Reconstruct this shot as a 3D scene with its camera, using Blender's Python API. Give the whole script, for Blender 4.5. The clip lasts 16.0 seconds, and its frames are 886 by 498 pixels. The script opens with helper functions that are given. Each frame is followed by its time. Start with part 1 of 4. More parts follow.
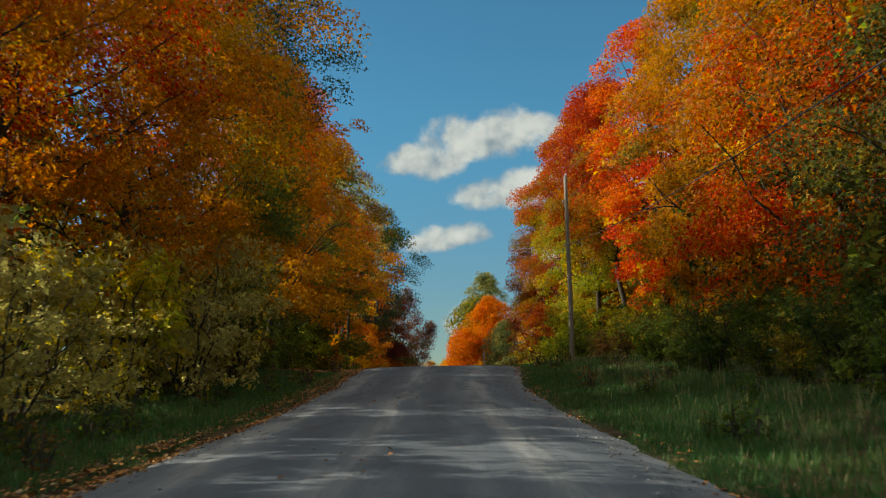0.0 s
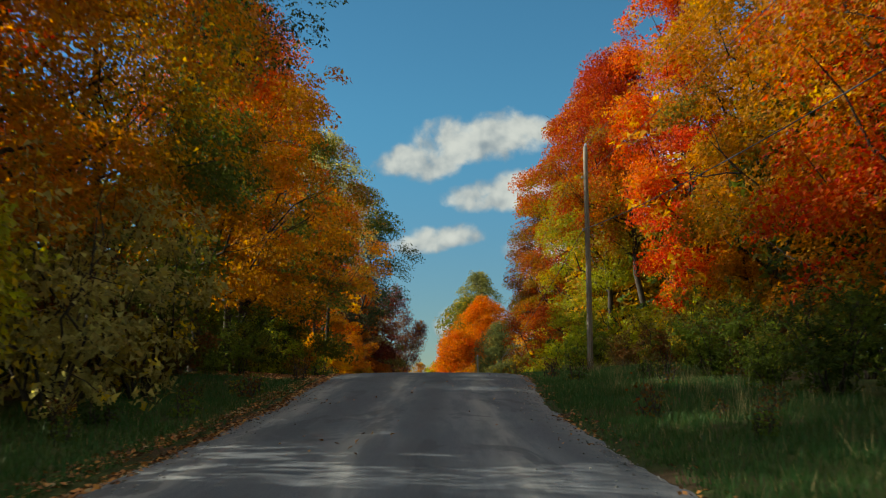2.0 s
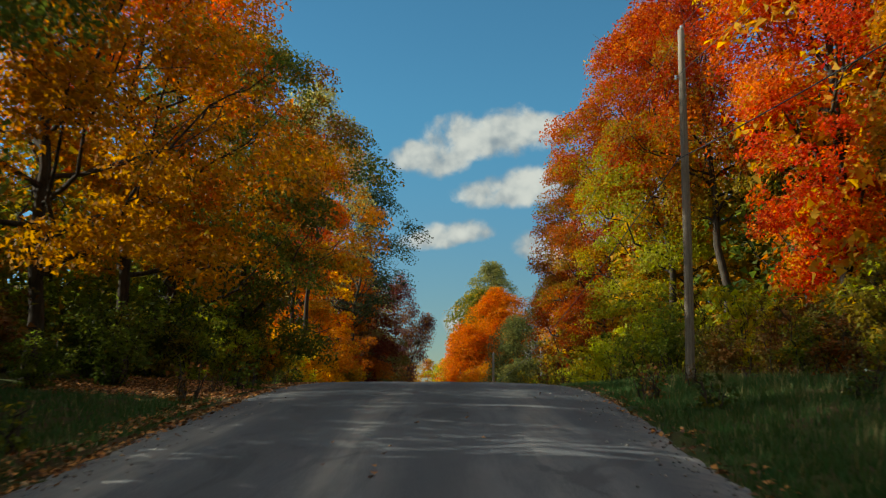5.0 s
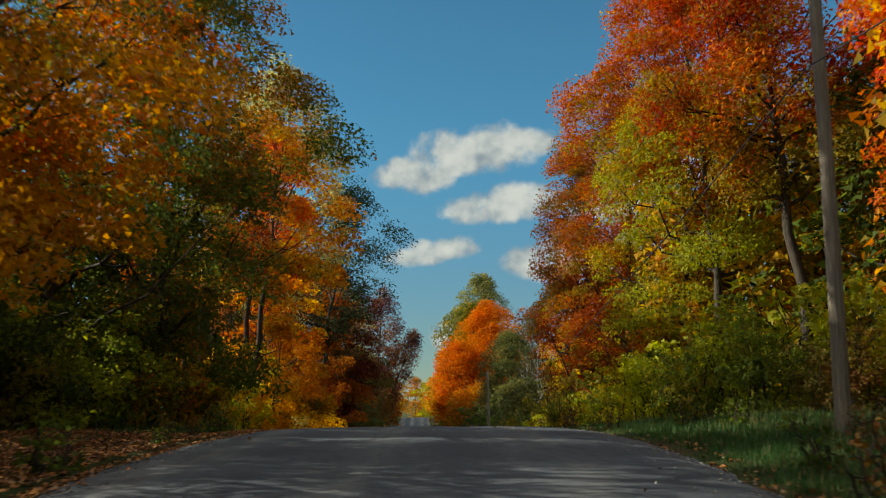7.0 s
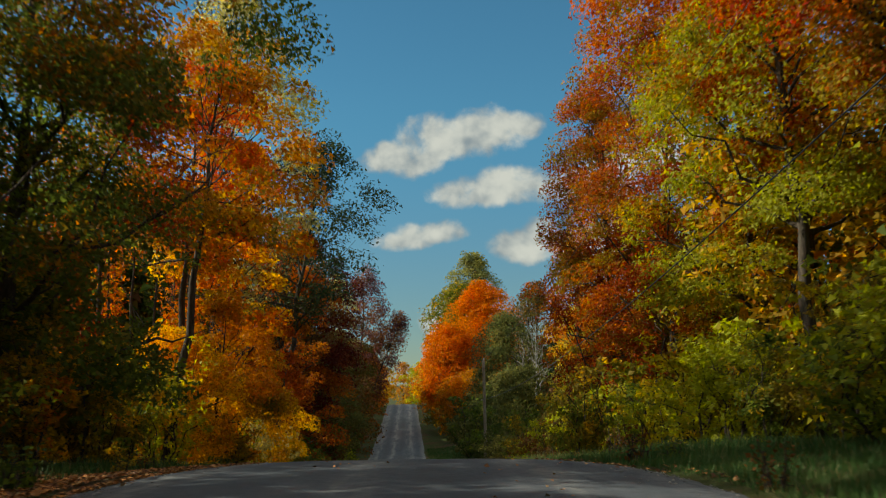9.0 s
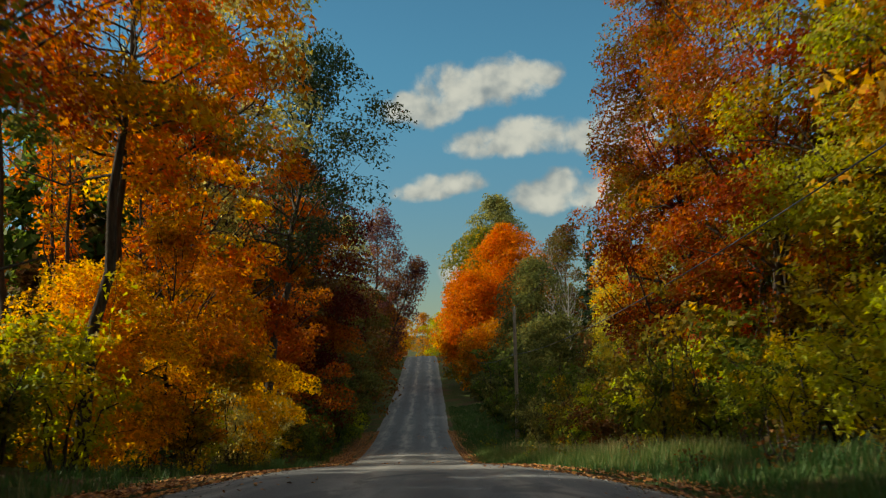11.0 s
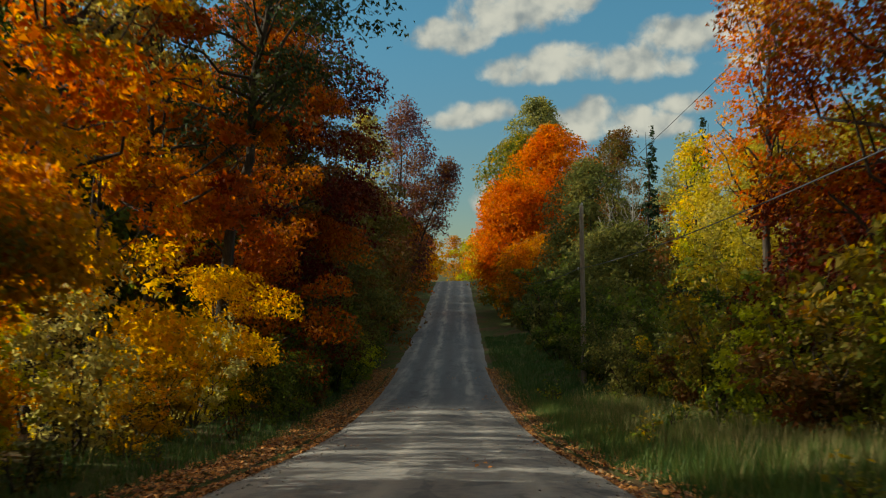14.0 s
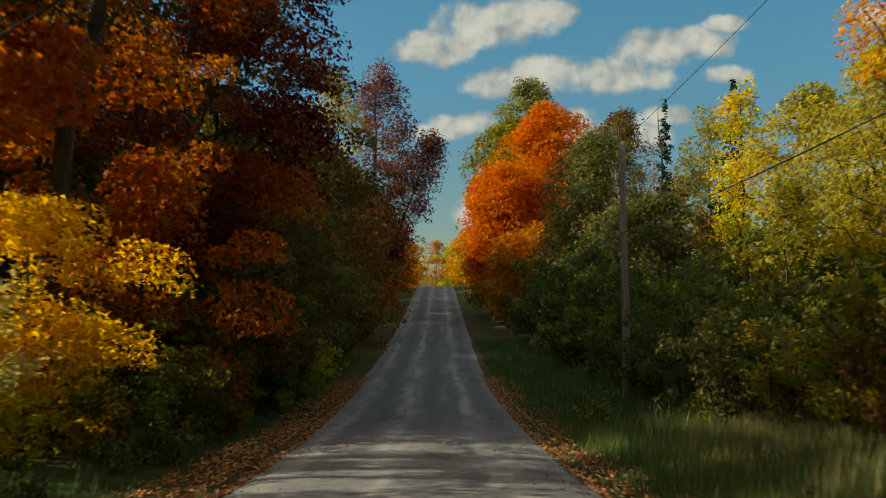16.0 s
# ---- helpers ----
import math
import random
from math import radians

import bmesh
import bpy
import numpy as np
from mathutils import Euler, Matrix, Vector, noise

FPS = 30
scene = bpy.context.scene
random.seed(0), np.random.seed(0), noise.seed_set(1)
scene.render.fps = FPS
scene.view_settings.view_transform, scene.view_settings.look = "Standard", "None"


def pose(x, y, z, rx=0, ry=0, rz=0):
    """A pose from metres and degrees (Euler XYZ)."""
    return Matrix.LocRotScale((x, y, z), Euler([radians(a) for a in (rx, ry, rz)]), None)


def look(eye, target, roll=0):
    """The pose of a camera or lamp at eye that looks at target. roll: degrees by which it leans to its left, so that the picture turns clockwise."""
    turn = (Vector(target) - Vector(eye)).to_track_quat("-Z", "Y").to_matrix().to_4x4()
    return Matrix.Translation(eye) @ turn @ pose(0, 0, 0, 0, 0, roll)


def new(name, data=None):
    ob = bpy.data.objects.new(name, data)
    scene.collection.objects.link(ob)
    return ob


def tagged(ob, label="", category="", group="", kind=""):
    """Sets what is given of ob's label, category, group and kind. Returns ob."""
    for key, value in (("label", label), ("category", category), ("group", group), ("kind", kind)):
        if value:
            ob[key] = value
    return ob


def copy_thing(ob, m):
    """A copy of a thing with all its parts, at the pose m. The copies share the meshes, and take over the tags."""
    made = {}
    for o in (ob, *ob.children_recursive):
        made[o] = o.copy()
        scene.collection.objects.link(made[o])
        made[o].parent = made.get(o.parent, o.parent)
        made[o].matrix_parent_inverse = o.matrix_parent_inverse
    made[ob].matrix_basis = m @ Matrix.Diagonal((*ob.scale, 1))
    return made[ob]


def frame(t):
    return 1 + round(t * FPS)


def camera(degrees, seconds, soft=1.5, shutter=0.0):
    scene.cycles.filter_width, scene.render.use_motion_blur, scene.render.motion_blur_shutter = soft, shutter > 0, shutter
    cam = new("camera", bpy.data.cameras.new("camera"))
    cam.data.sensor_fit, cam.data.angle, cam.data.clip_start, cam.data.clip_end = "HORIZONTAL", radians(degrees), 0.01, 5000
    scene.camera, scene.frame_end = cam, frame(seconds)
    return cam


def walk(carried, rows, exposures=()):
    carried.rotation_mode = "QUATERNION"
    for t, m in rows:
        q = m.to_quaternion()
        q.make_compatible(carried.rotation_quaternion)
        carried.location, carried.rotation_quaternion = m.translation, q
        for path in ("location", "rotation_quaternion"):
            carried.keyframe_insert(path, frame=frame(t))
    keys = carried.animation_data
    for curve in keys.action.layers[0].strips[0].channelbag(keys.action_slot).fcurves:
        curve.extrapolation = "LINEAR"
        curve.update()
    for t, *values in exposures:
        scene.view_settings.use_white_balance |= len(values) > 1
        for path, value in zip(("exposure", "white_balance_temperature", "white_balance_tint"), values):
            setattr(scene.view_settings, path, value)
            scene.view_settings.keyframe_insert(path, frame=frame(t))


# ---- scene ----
cam = camera(49.1, 16.0, 1.1, 0.5)
METRES, EYE, TILT, LEAN, TURN = 90.0, 1.5, 0.0, 0.0, 0.0
ROWS = [
    (0.0, 0.0, 0.0, 0.0, 0.15, 7.71, 1.08),
    (0.5, -0.0004, 0.0242, 0.0011, -0.01, 7.89, 0.97),
    (1.0, -0.0007, 0.0489, 0.0022, -0.15, 8.03, 0.72),
    (1.5, -0.001, 0.0747, 0.0031, -0.32, 8.01, 0.43),
    (2.0, -0.0009, 0.1022, 0.004, -0.48, 7.8, 0.07),
    (2.5, -0.0011, 0.1314, 0.0048, -0.52, 7.51, -0.25),
    (3.0, -0.001, 0.1612, 0.0057, -0.41, 7.22, -0.53),
    (3.5, -0.0005, 0.1912, 0.0067, -0.19, 7.05, -0.69),
    (4.0, -0.0004, 0.2216, 0.0076, -0.0, 7.09, -0.64),
    (6.5, -0.0006, 0.375, 0.0155, -0.4, 8.42, 0.14),
    (7.0, -0.0004, 0.4053, 0.017, -0.65, 8.53, 0.41),
    (7.5, -0.0002, 0.4359, 0.0184, -0.93, 8.59, 0.62),
    (8.0, -0.0001, 0.4669, 0.0199, -1.18, 8.5, 0.81),
    (8.5, 0.0001, 0.498, 0.0214, -1.32, 8.16, 0.8),
    (9.0, 0.0003, 0.5294, 0.0225, -1.32, 7.58, 0.72),
    (11.5, 0.0001, 0.6807, 0.0236, 0.23, 3.97, 1.02),
    (12.0, -0.0001, 0.7122, 0.0222, 0.54, 3.26, 0.97),
    (12.5, -0.0009, 0.7445, 0.0201, 0.81, 2.52, 0.81),
    (13.0, -0.0016, 0.7775, 0.0175, 1.19, 1.74, 0.65),
    (13.5, -0.0024, 0.8114, 0.0144, 1.6, 1.0, 0.57),
    (14.0, -0.0041, 0.8459, 0.0105, 1.69, 0.5, 0.55),
    (14.5, -0.0056, 0.8816, 0.0065, 1.58, 0.29, 0.61),
    (15.0, -0.0064, 0.918, 0.0019, 1.37, 0.36, 0.73),
    (15.5, -0.0083, 0.9572, -0.0033, 0.97, 0.72, 0.77),
    (16.0, -0.0096, 0.9975, -0.0085, 0.6, 1.22, 0.71),
]
EXPOSURE = [(0.0, 0.5, 7000, 1.0), (7.0, 0.46, 7000, 1.0), (12.0, 0.34, 7750, 1.0), (16.0, 0.34, 7750, 1.0)]
walk(cam, [(t, pose(0, 0, EYE, TILT, LEAN, TURN) @ pose(METRES * x, METRES * y, METRES * z, 90 + pitch, roll, yaw)) for t, x, y, z, yaw, pitch, roll in ROWS], EXPOSURE)

# ---------------------------------------------------------------- world, sun
SUN_EL, SUN_AZ = radians(28), (-1.0, 0.12)      # the sun stands to the west of the road
sx, sy = Vector(SUN_AZ).normalized()
to_sun = Vector((sx * math.cos(SUN_EL), sy * math.cos(SUN_EL), math.sin(SUN_EL)))
sun_data = bpy.data.lights.new("sun", "SUN")
sun_data.energy, sun_data.angle, sun_data.color = 4.6, radians(0.53), (1.0, 0.93, 0.82)
sun = new("sun", sun_data)
sun.matrix_world = look((0, 0, 60), Vector((0, 0, 60)) - to_sun)

# clouds as (across, up, half width, half height) on the sheet of sky one unit ahead
CLOUDS = [
    (-0.0275, 0.2266, 0.044, 0.023), (0.0205, 0.2470, 0.055, 0.028), (0.0656, 0.2583, 0.044, 0.027), (0.1000, 0.2610, 0.025, 0.018),
    (0.0460, 0.1889, 0.044, 0.018), (0.0769, 0.1980, 0.045, 0.022), (0.0037, 0.1490, 0.038, 0.014), (-0.0288, 0.1395, 0.030, 0.012),
    (0.1522, 0.1953, 0.064, 0.022), (0.2045, 0.2235, 0.046, 0.023), (0.1170, 0.1464, 0.024, 0.018), (0.1700, 0.1330, 0.055, 0.019),
    (0.2094, 0.1538, 0.032, 0.014), (0.2411, 0.2290, 0.044, 0.020), (0.2735, 0.2490, 0.024, 0.011), (0.4364, 0.2554, 0.030, 0.014),
    (0.2732, 0.1962, 0.030, 0.011), (0.0990, 0.1330, 0.034, 0.022), (0.015, 0.055, 0.025, 0.022),
]


class Nodes:
    """Small helper to write node trees."""

    def __init__(self, tree):
        self.tree = tree
        tree.nodes.clear()

    def add(self, kind, inputs=(), operation=""):
        n = self.tree.nodes.new(kind)
        if operation:
            n.operation = operation
        for key, value in dict(inputs).items():
            self.put(n.inputs[key], value)
        return n

    def put(self, socket, value):
        if isinstance(value, bpy.types.NodeSocket):
            self.tree.links.new(value, socket)
        else:
            socket.default_value = value

    def math(self, op, a, b=0.0, clamp=False):
        n = self.add("ShaderNodeMath", {0: a, 1: b}, operation=op)
        n.use_clamp = clamp
        return n.outputs[0]

    def span(self, v, a, b, c=0.0, d=1.0, smooth=True):
        n = self.add("ShaderNodeMapRange", {0: v, 1: a, 2: b, 3: c, 4: d})
        n.interpolation_type = "SMOOTHSTEP" if smooth else "LINEAR"
        return n.outputs[0]

    def mix(self, f, a, b, blend="MIX"):
        n = self.add("ShaderNodeMix")
        n.data_type, n.blend_type = "RGBA", blend
        for i, v in ((0, f), (6, a), (7, b)):
            self.put(n.inputs[i], (*v, 1) if isinstance(v, tuple) and len(v) == 3 else v)
        return n.outputs[2]

    def noise(self, vec, scale, detail=4.0, rough=0.55, distort=0.0):
        n = self.add("ShaderNodeTexNoise", {"Vector": vec, "Scale": scale, "Detail": detail, "Roughness": rough, "Distortion": distort})
        return n.outputs["Fac"]

    def scaled(self, vec, s):
        return self.add("ShaderNodeMapping", {"Vector": vec, "Scale": s}).outputs[0]


world = bpy.data.worlds.new("sky")
scene.world = world
world.use_nodes = True
N = Nodes(world.node_tree)
sky = N.add("ShaderNodeTexSky")
sky.sky_type, sky.sun_disc, sky.sun_elevation, sky.sun_rotation = "NISHITA", False, SUN_EL, math.atan2(sx, sy)
sky.altitude, sky.air_density, sky.dust_density, sky.ozone_density = 300.0, 1.0, 0.0, 2.5
way = N.add("ShaderNodeTexCoord").outputs["Generated"]
xyz = N.add("ShaderNodeSeparateXYZ", {0: way})
ahead = N.math("MAXIMUM", xyz.outputs[1], 0.02)
cu, cv = N.math("SUBTRACT", N.math("DIVIDE", xyz.outputs[0], ahead), 0.010), N.math("DIVIDE", xyz.outputs[2], ahead)
cp = N.add("ShaderNodeCombineXYZ", {0: cu, 1: cv, 2: 0.0}).outputs[0]
puff = N.noise(cp, 34.0, 7.0, 0.55, 0.2)
body = None
for u0, v0, hw, hh in CLOUDS:
    du = N.math("DIVIDE", N.math("SUBTRACT", cu, u0), hw * 1.1)
    dv = N.math("DIVIDE", N.math("SUBTRACT", cv, v0), hh * 1.12)
    dv = N.math("MULTIPLY", dv, N.span(dv, -0.3, 0.1, 1.35, 1.0))    # flatter undersides
    e = N.math("SUBTRACT", 1.0, N.math("ADD", N.math("MULTIPLY", du, du), N.math("MULTIPLY", dv, dv)))
    body = e if body is None else N.math("SMOOTH_MAX", body, e)
    if body is not e:
        body.node.inputs[2].default_value = 0.35
dens = N.math("ADD", body, N.math("MULTIPLY", N.math("SUBTRACT", puff, 0.47), 2.3))
cover = N.math("MULTIPLY", N.span(dens, -0.08, 0.85), N.span(xyz.outputs[1], 0.05, 0.15))
# scattered cumulus out of view, off the way ahead, added as fill light
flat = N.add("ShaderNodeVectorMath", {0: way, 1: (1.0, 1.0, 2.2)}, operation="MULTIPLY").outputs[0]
fill_clouds = N.span(N.noise(flat, 2.6, 6.0, 0.55), 0.43, 0.56)
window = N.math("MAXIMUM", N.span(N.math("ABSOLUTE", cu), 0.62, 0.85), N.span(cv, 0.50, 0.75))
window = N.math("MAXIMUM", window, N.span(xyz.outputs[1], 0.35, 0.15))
fill_clouds = N.math("MULTIPLY", N.math("MULTIPLY", fill_clouds, window), N.span(xyz.outputs[2], 0.02, 0.15))
lean_cp = N.add("ShaderNodeVectorMath", {0: cp, 1: (-0.005, 0.007, 0.0)}, operation="ADD").outputs[0]
relief = N.math("SUBTRACT", N.noise(cp, 26.0, 4.0, 0.45, 0.2), N.noise(lean_cp, 26.0, 4.0, 0.45, 0.2))
far_cp = N.add("ShaderNodeVectorMath", {0: cp, 1: (-0.012, 0.014, 0.0)}, operation="ADD").outputs[0]
mass = N.math("SUBTRACT", N.noise(cp, 11.0, 3.0, 0.5), N.noise(far_cp, 11.0, 3.0, 0.5))
lit = N.span(N.math("ADD", N.math("ADD", N.math("MULTIPLY", relief, 1.3), N.math("MULTIPLY", mass, 1.5)), N.math("MULTIPLY", dens, 0.26)), -0.22, 0.5)
cloud_col = N.mix(lit, (0.31, 0.37, 0.44), (0.77, 0.785, 0.78))
fade = N.span(cv, 0.0, 0.30, 0.62, 1.0)
tint = N.mix(1.0, sky.outputs[0], N.mix(N.span(cv, 0.0, 0.28), (0.65, 0.87, 1.07), (0.46, 0.93, 1.05)), "MULTIPLY")
blue = N.mix(1.0, tint, N.add("ShaderNodeCombineColor", {0: fade, 1: fade, 2: fade}).outputs[0], "MULTIPLY")
SKY_STRENGTH = 0.08
sky_bg = N.add("ShaderNodeBackground", {"Color": blue, "Strength": SKY_STRENGTH})
cloud_bg = N.add("ShaderNodeBackground", {"Color": cloud_col, "Strength": 0.62})
both = N.add("ShaderNodeMixShader", {0: N.math("MULTIPLY", cover, 0.93), 1: sky_bg.outputs[0], 2: cloud_bg.outputs[0]})
# fill light of the unseen clouds, brighter than the clouds ahead
fill_bg = N.add("ShaderNodeBackground", {"Color": (0.83, 0.82, 0.79, 1), "Strength": 0.78})
both = N.add("ShaderNodeMixShader", {0: fill_clouds, 1: both.outputs[0], 2: fill_bg.outputs[0]})
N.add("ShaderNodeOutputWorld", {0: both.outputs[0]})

# ---------------------------------------------------------------- materials


def material(name):
    m = bpy.data.materials.new(name)
    m.use_nodes = True
    return m, Nodes(m.node_tree)


def surface(n, colour, rough, bump=None, strength=0.4, distance=0.02, spec=0.35):
    inputs = {"Base Color": colour, "Roughness": rough, "Specular IOR Level": spec}
    if bump is not None:
        inputs["Normal"] = n.add("ShaderNodeBump", {"Height": bump, "Strength": strength, "Distance": distance}).outputs[0]
    b = n.add("ShaderNodeBsdfPrincipled", inputs)
    n.add("ShaderNodeOutputMaterial", {0: b.outputs[0]})


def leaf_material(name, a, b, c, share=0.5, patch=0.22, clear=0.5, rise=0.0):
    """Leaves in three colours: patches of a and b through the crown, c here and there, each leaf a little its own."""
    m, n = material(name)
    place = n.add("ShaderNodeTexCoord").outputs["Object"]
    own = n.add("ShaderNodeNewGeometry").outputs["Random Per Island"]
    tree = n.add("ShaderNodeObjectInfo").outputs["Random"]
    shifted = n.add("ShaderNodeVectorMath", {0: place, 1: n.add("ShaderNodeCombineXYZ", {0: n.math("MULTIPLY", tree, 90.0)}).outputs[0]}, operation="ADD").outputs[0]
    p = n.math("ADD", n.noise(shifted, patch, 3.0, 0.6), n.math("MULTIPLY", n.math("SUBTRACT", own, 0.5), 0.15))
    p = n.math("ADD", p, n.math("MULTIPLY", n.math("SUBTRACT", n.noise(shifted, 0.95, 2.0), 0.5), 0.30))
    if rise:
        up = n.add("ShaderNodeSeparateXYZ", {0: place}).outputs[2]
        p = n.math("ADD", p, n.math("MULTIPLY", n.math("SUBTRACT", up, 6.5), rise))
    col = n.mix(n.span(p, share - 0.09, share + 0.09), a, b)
    other = n.math("FRACT", n.math("MULTIPLY", own, 37.7))
    q = n.math("ADD", n.noise(shifted, patch * 2.3, 2.0), n.math("MULTIPLY", other, 0.16))
    col = n.mix(n.span(q, 0.66, 0.80), col, c)
    value = n.math("ADD", 0.64, n.math("MULTIPLY", n.math("FRACT", n.math("MULTIPLY", own, 113.3)), 0.66))
    col = n.add("ShaderNodeHueSaturation", {"Hue": n.math("ADD", 0.489, n.math("MULTIPLY", other, 0.02)), "Saturation": 1.0, "Value": value, "Color": col}).outputs[0]
    top = n.add("ShaderNodeBsdfPrincipled", {"Base Color": col, "Roughness": 0.55, "Specular IOR Level": 0.08})
    through_light = n.add("ShaderNodeBsdfTranslucent", {"Color": n.add("ShaderNodeHueSaturation", {"Hue": 0.5, "Saturation": 1.1, "Value": 1.55, "Color": col}).outputs[0]})
    both = n.add("ShaderNodeMixShader", {0: clear, 1: top.outputs[0], 2: through_light.outputs[0]})
    n.add("ShaderNodeOutputMaterial", {0: both.outputs[0]})
    return m


SCARLET = (0.54, 0.058, 0.013)
ORANGE, RUST, GOLD = (0.60, 0.165, 0.016), (0.27, 0.082, 0.018), (0.56, 0.33, 0.026)
YELLOW, LIME, OLIVE = (0.66, 0.46, 0.04), (0.33, 0.35, 0.035), (0.22, 0.17, 0.03)
GREEN, DARK_GREEN, PALE = (0.12, 0.16, 0.026), (0.05, 0.075, 0.018), (0.38, 0.33, 0.125)
BROWN, PLUM, PINK = (0.24, 0.10, 0.03), (0.11, 0.045, 0.05), (0.32, 0.13, 0.14)

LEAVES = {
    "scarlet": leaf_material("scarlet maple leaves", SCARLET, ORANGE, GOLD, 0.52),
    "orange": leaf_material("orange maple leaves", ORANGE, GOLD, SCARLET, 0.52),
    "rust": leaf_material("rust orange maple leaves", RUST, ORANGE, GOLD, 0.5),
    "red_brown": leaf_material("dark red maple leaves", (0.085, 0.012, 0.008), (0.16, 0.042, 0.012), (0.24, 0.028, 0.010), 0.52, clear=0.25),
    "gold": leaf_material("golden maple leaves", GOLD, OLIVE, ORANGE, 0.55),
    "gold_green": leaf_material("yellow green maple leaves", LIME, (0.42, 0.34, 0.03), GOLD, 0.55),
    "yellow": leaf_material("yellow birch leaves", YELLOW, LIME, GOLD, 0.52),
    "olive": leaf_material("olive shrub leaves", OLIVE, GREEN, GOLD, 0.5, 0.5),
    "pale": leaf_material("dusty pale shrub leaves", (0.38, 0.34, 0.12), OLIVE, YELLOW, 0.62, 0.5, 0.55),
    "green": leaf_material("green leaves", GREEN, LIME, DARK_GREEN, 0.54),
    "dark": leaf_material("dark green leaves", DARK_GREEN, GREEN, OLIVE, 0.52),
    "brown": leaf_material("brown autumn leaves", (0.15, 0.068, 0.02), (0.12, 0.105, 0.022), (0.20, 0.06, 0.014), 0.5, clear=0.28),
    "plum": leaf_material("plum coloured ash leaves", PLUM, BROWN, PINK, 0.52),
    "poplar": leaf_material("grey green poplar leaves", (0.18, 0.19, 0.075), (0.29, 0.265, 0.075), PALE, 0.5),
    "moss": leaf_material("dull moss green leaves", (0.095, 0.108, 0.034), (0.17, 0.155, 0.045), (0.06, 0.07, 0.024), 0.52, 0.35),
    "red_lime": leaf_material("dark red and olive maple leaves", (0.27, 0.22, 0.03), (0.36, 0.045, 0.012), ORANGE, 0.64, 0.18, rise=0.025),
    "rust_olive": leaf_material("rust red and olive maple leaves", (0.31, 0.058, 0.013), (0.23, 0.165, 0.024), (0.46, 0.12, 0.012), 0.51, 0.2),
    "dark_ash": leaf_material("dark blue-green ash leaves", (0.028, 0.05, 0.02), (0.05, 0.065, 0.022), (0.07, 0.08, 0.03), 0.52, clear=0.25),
    # green low down, with the shade of the lower crown put into the colour
    "shaded_flame": leaf_material("flame red maple leaves, green and shade-darkened low down", (0.06, 0.07, 0.02), (0.46, 0.12, 0.014), OLIVE, 0.62, 0.25, rise=0.045),
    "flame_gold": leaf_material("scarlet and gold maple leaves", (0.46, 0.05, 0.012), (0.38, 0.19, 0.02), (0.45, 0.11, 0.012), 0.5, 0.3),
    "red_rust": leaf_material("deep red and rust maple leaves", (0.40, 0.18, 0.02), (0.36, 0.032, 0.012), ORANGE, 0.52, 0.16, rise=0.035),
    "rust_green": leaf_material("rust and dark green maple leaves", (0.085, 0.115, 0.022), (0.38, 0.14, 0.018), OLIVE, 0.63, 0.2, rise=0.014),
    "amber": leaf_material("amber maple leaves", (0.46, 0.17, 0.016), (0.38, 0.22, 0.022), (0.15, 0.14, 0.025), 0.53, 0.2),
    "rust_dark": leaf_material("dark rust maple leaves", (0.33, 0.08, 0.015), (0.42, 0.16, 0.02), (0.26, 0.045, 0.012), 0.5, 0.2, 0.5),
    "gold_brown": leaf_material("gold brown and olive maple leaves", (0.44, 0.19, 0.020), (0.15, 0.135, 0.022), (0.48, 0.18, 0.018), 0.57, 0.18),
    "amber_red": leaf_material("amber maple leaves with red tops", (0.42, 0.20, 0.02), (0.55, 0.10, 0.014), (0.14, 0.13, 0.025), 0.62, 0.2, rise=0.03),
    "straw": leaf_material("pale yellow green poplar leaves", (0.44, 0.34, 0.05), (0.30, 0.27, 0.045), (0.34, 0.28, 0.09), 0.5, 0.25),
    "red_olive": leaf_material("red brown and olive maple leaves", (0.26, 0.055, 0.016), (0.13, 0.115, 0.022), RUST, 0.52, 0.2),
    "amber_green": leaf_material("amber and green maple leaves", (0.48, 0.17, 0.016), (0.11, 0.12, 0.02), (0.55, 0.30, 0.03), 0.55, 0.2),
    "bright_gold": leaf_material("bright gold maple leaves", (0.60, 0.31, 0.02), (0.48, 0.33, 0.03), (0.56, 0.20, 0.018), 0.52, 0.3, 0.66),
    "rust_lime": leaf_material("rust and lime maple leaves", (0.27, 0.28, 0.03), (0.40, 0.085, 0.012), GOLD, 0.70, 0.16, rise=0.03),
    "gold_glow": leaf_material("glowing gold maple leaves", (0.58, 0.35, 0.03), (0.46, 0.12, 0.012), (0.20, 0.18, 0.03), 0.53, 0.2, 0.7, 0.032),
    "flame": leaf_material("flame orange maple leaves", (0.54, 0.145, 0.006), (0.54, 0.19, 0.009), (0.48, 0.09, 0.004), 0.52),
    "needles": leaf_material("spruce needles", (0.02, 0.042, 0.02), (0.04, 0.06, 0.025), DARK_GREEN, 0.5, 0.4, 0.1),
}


def bark_material(name, a, b, scale):
    m, n = material(name)
    place = n.add("ShaderNodeTexCoord").outputs["Object"]
    long = n.scaled(place, (1.0, 1.0, 0.18))
    ridges = n.noise(long, scale, 6.0, 0.65, 0.6)
    blotch = n.noise(place, 1.1, 3.0)
    col = n.mix(n.span(ridges, 0.3, 0.7), a, b)
    col = n.mix(n.span(blotch, 0.5, 0.75, 0.0, 0.5), col, (0.085, 0.09, 0.065))
    surface(n, col, 0.9, ridges, 0.8, 0.03, 0.2)
    return m


BARK = bark_material("grey brown bark", (0.025, 0.020, 0.016), (0.085, 0.068, 0.052), 9.0)
PALE_BARK = bark_material("pale grey bark", (0.17, 0.155, 0.135), (0.36, 0.34, 0.31), 7.0)

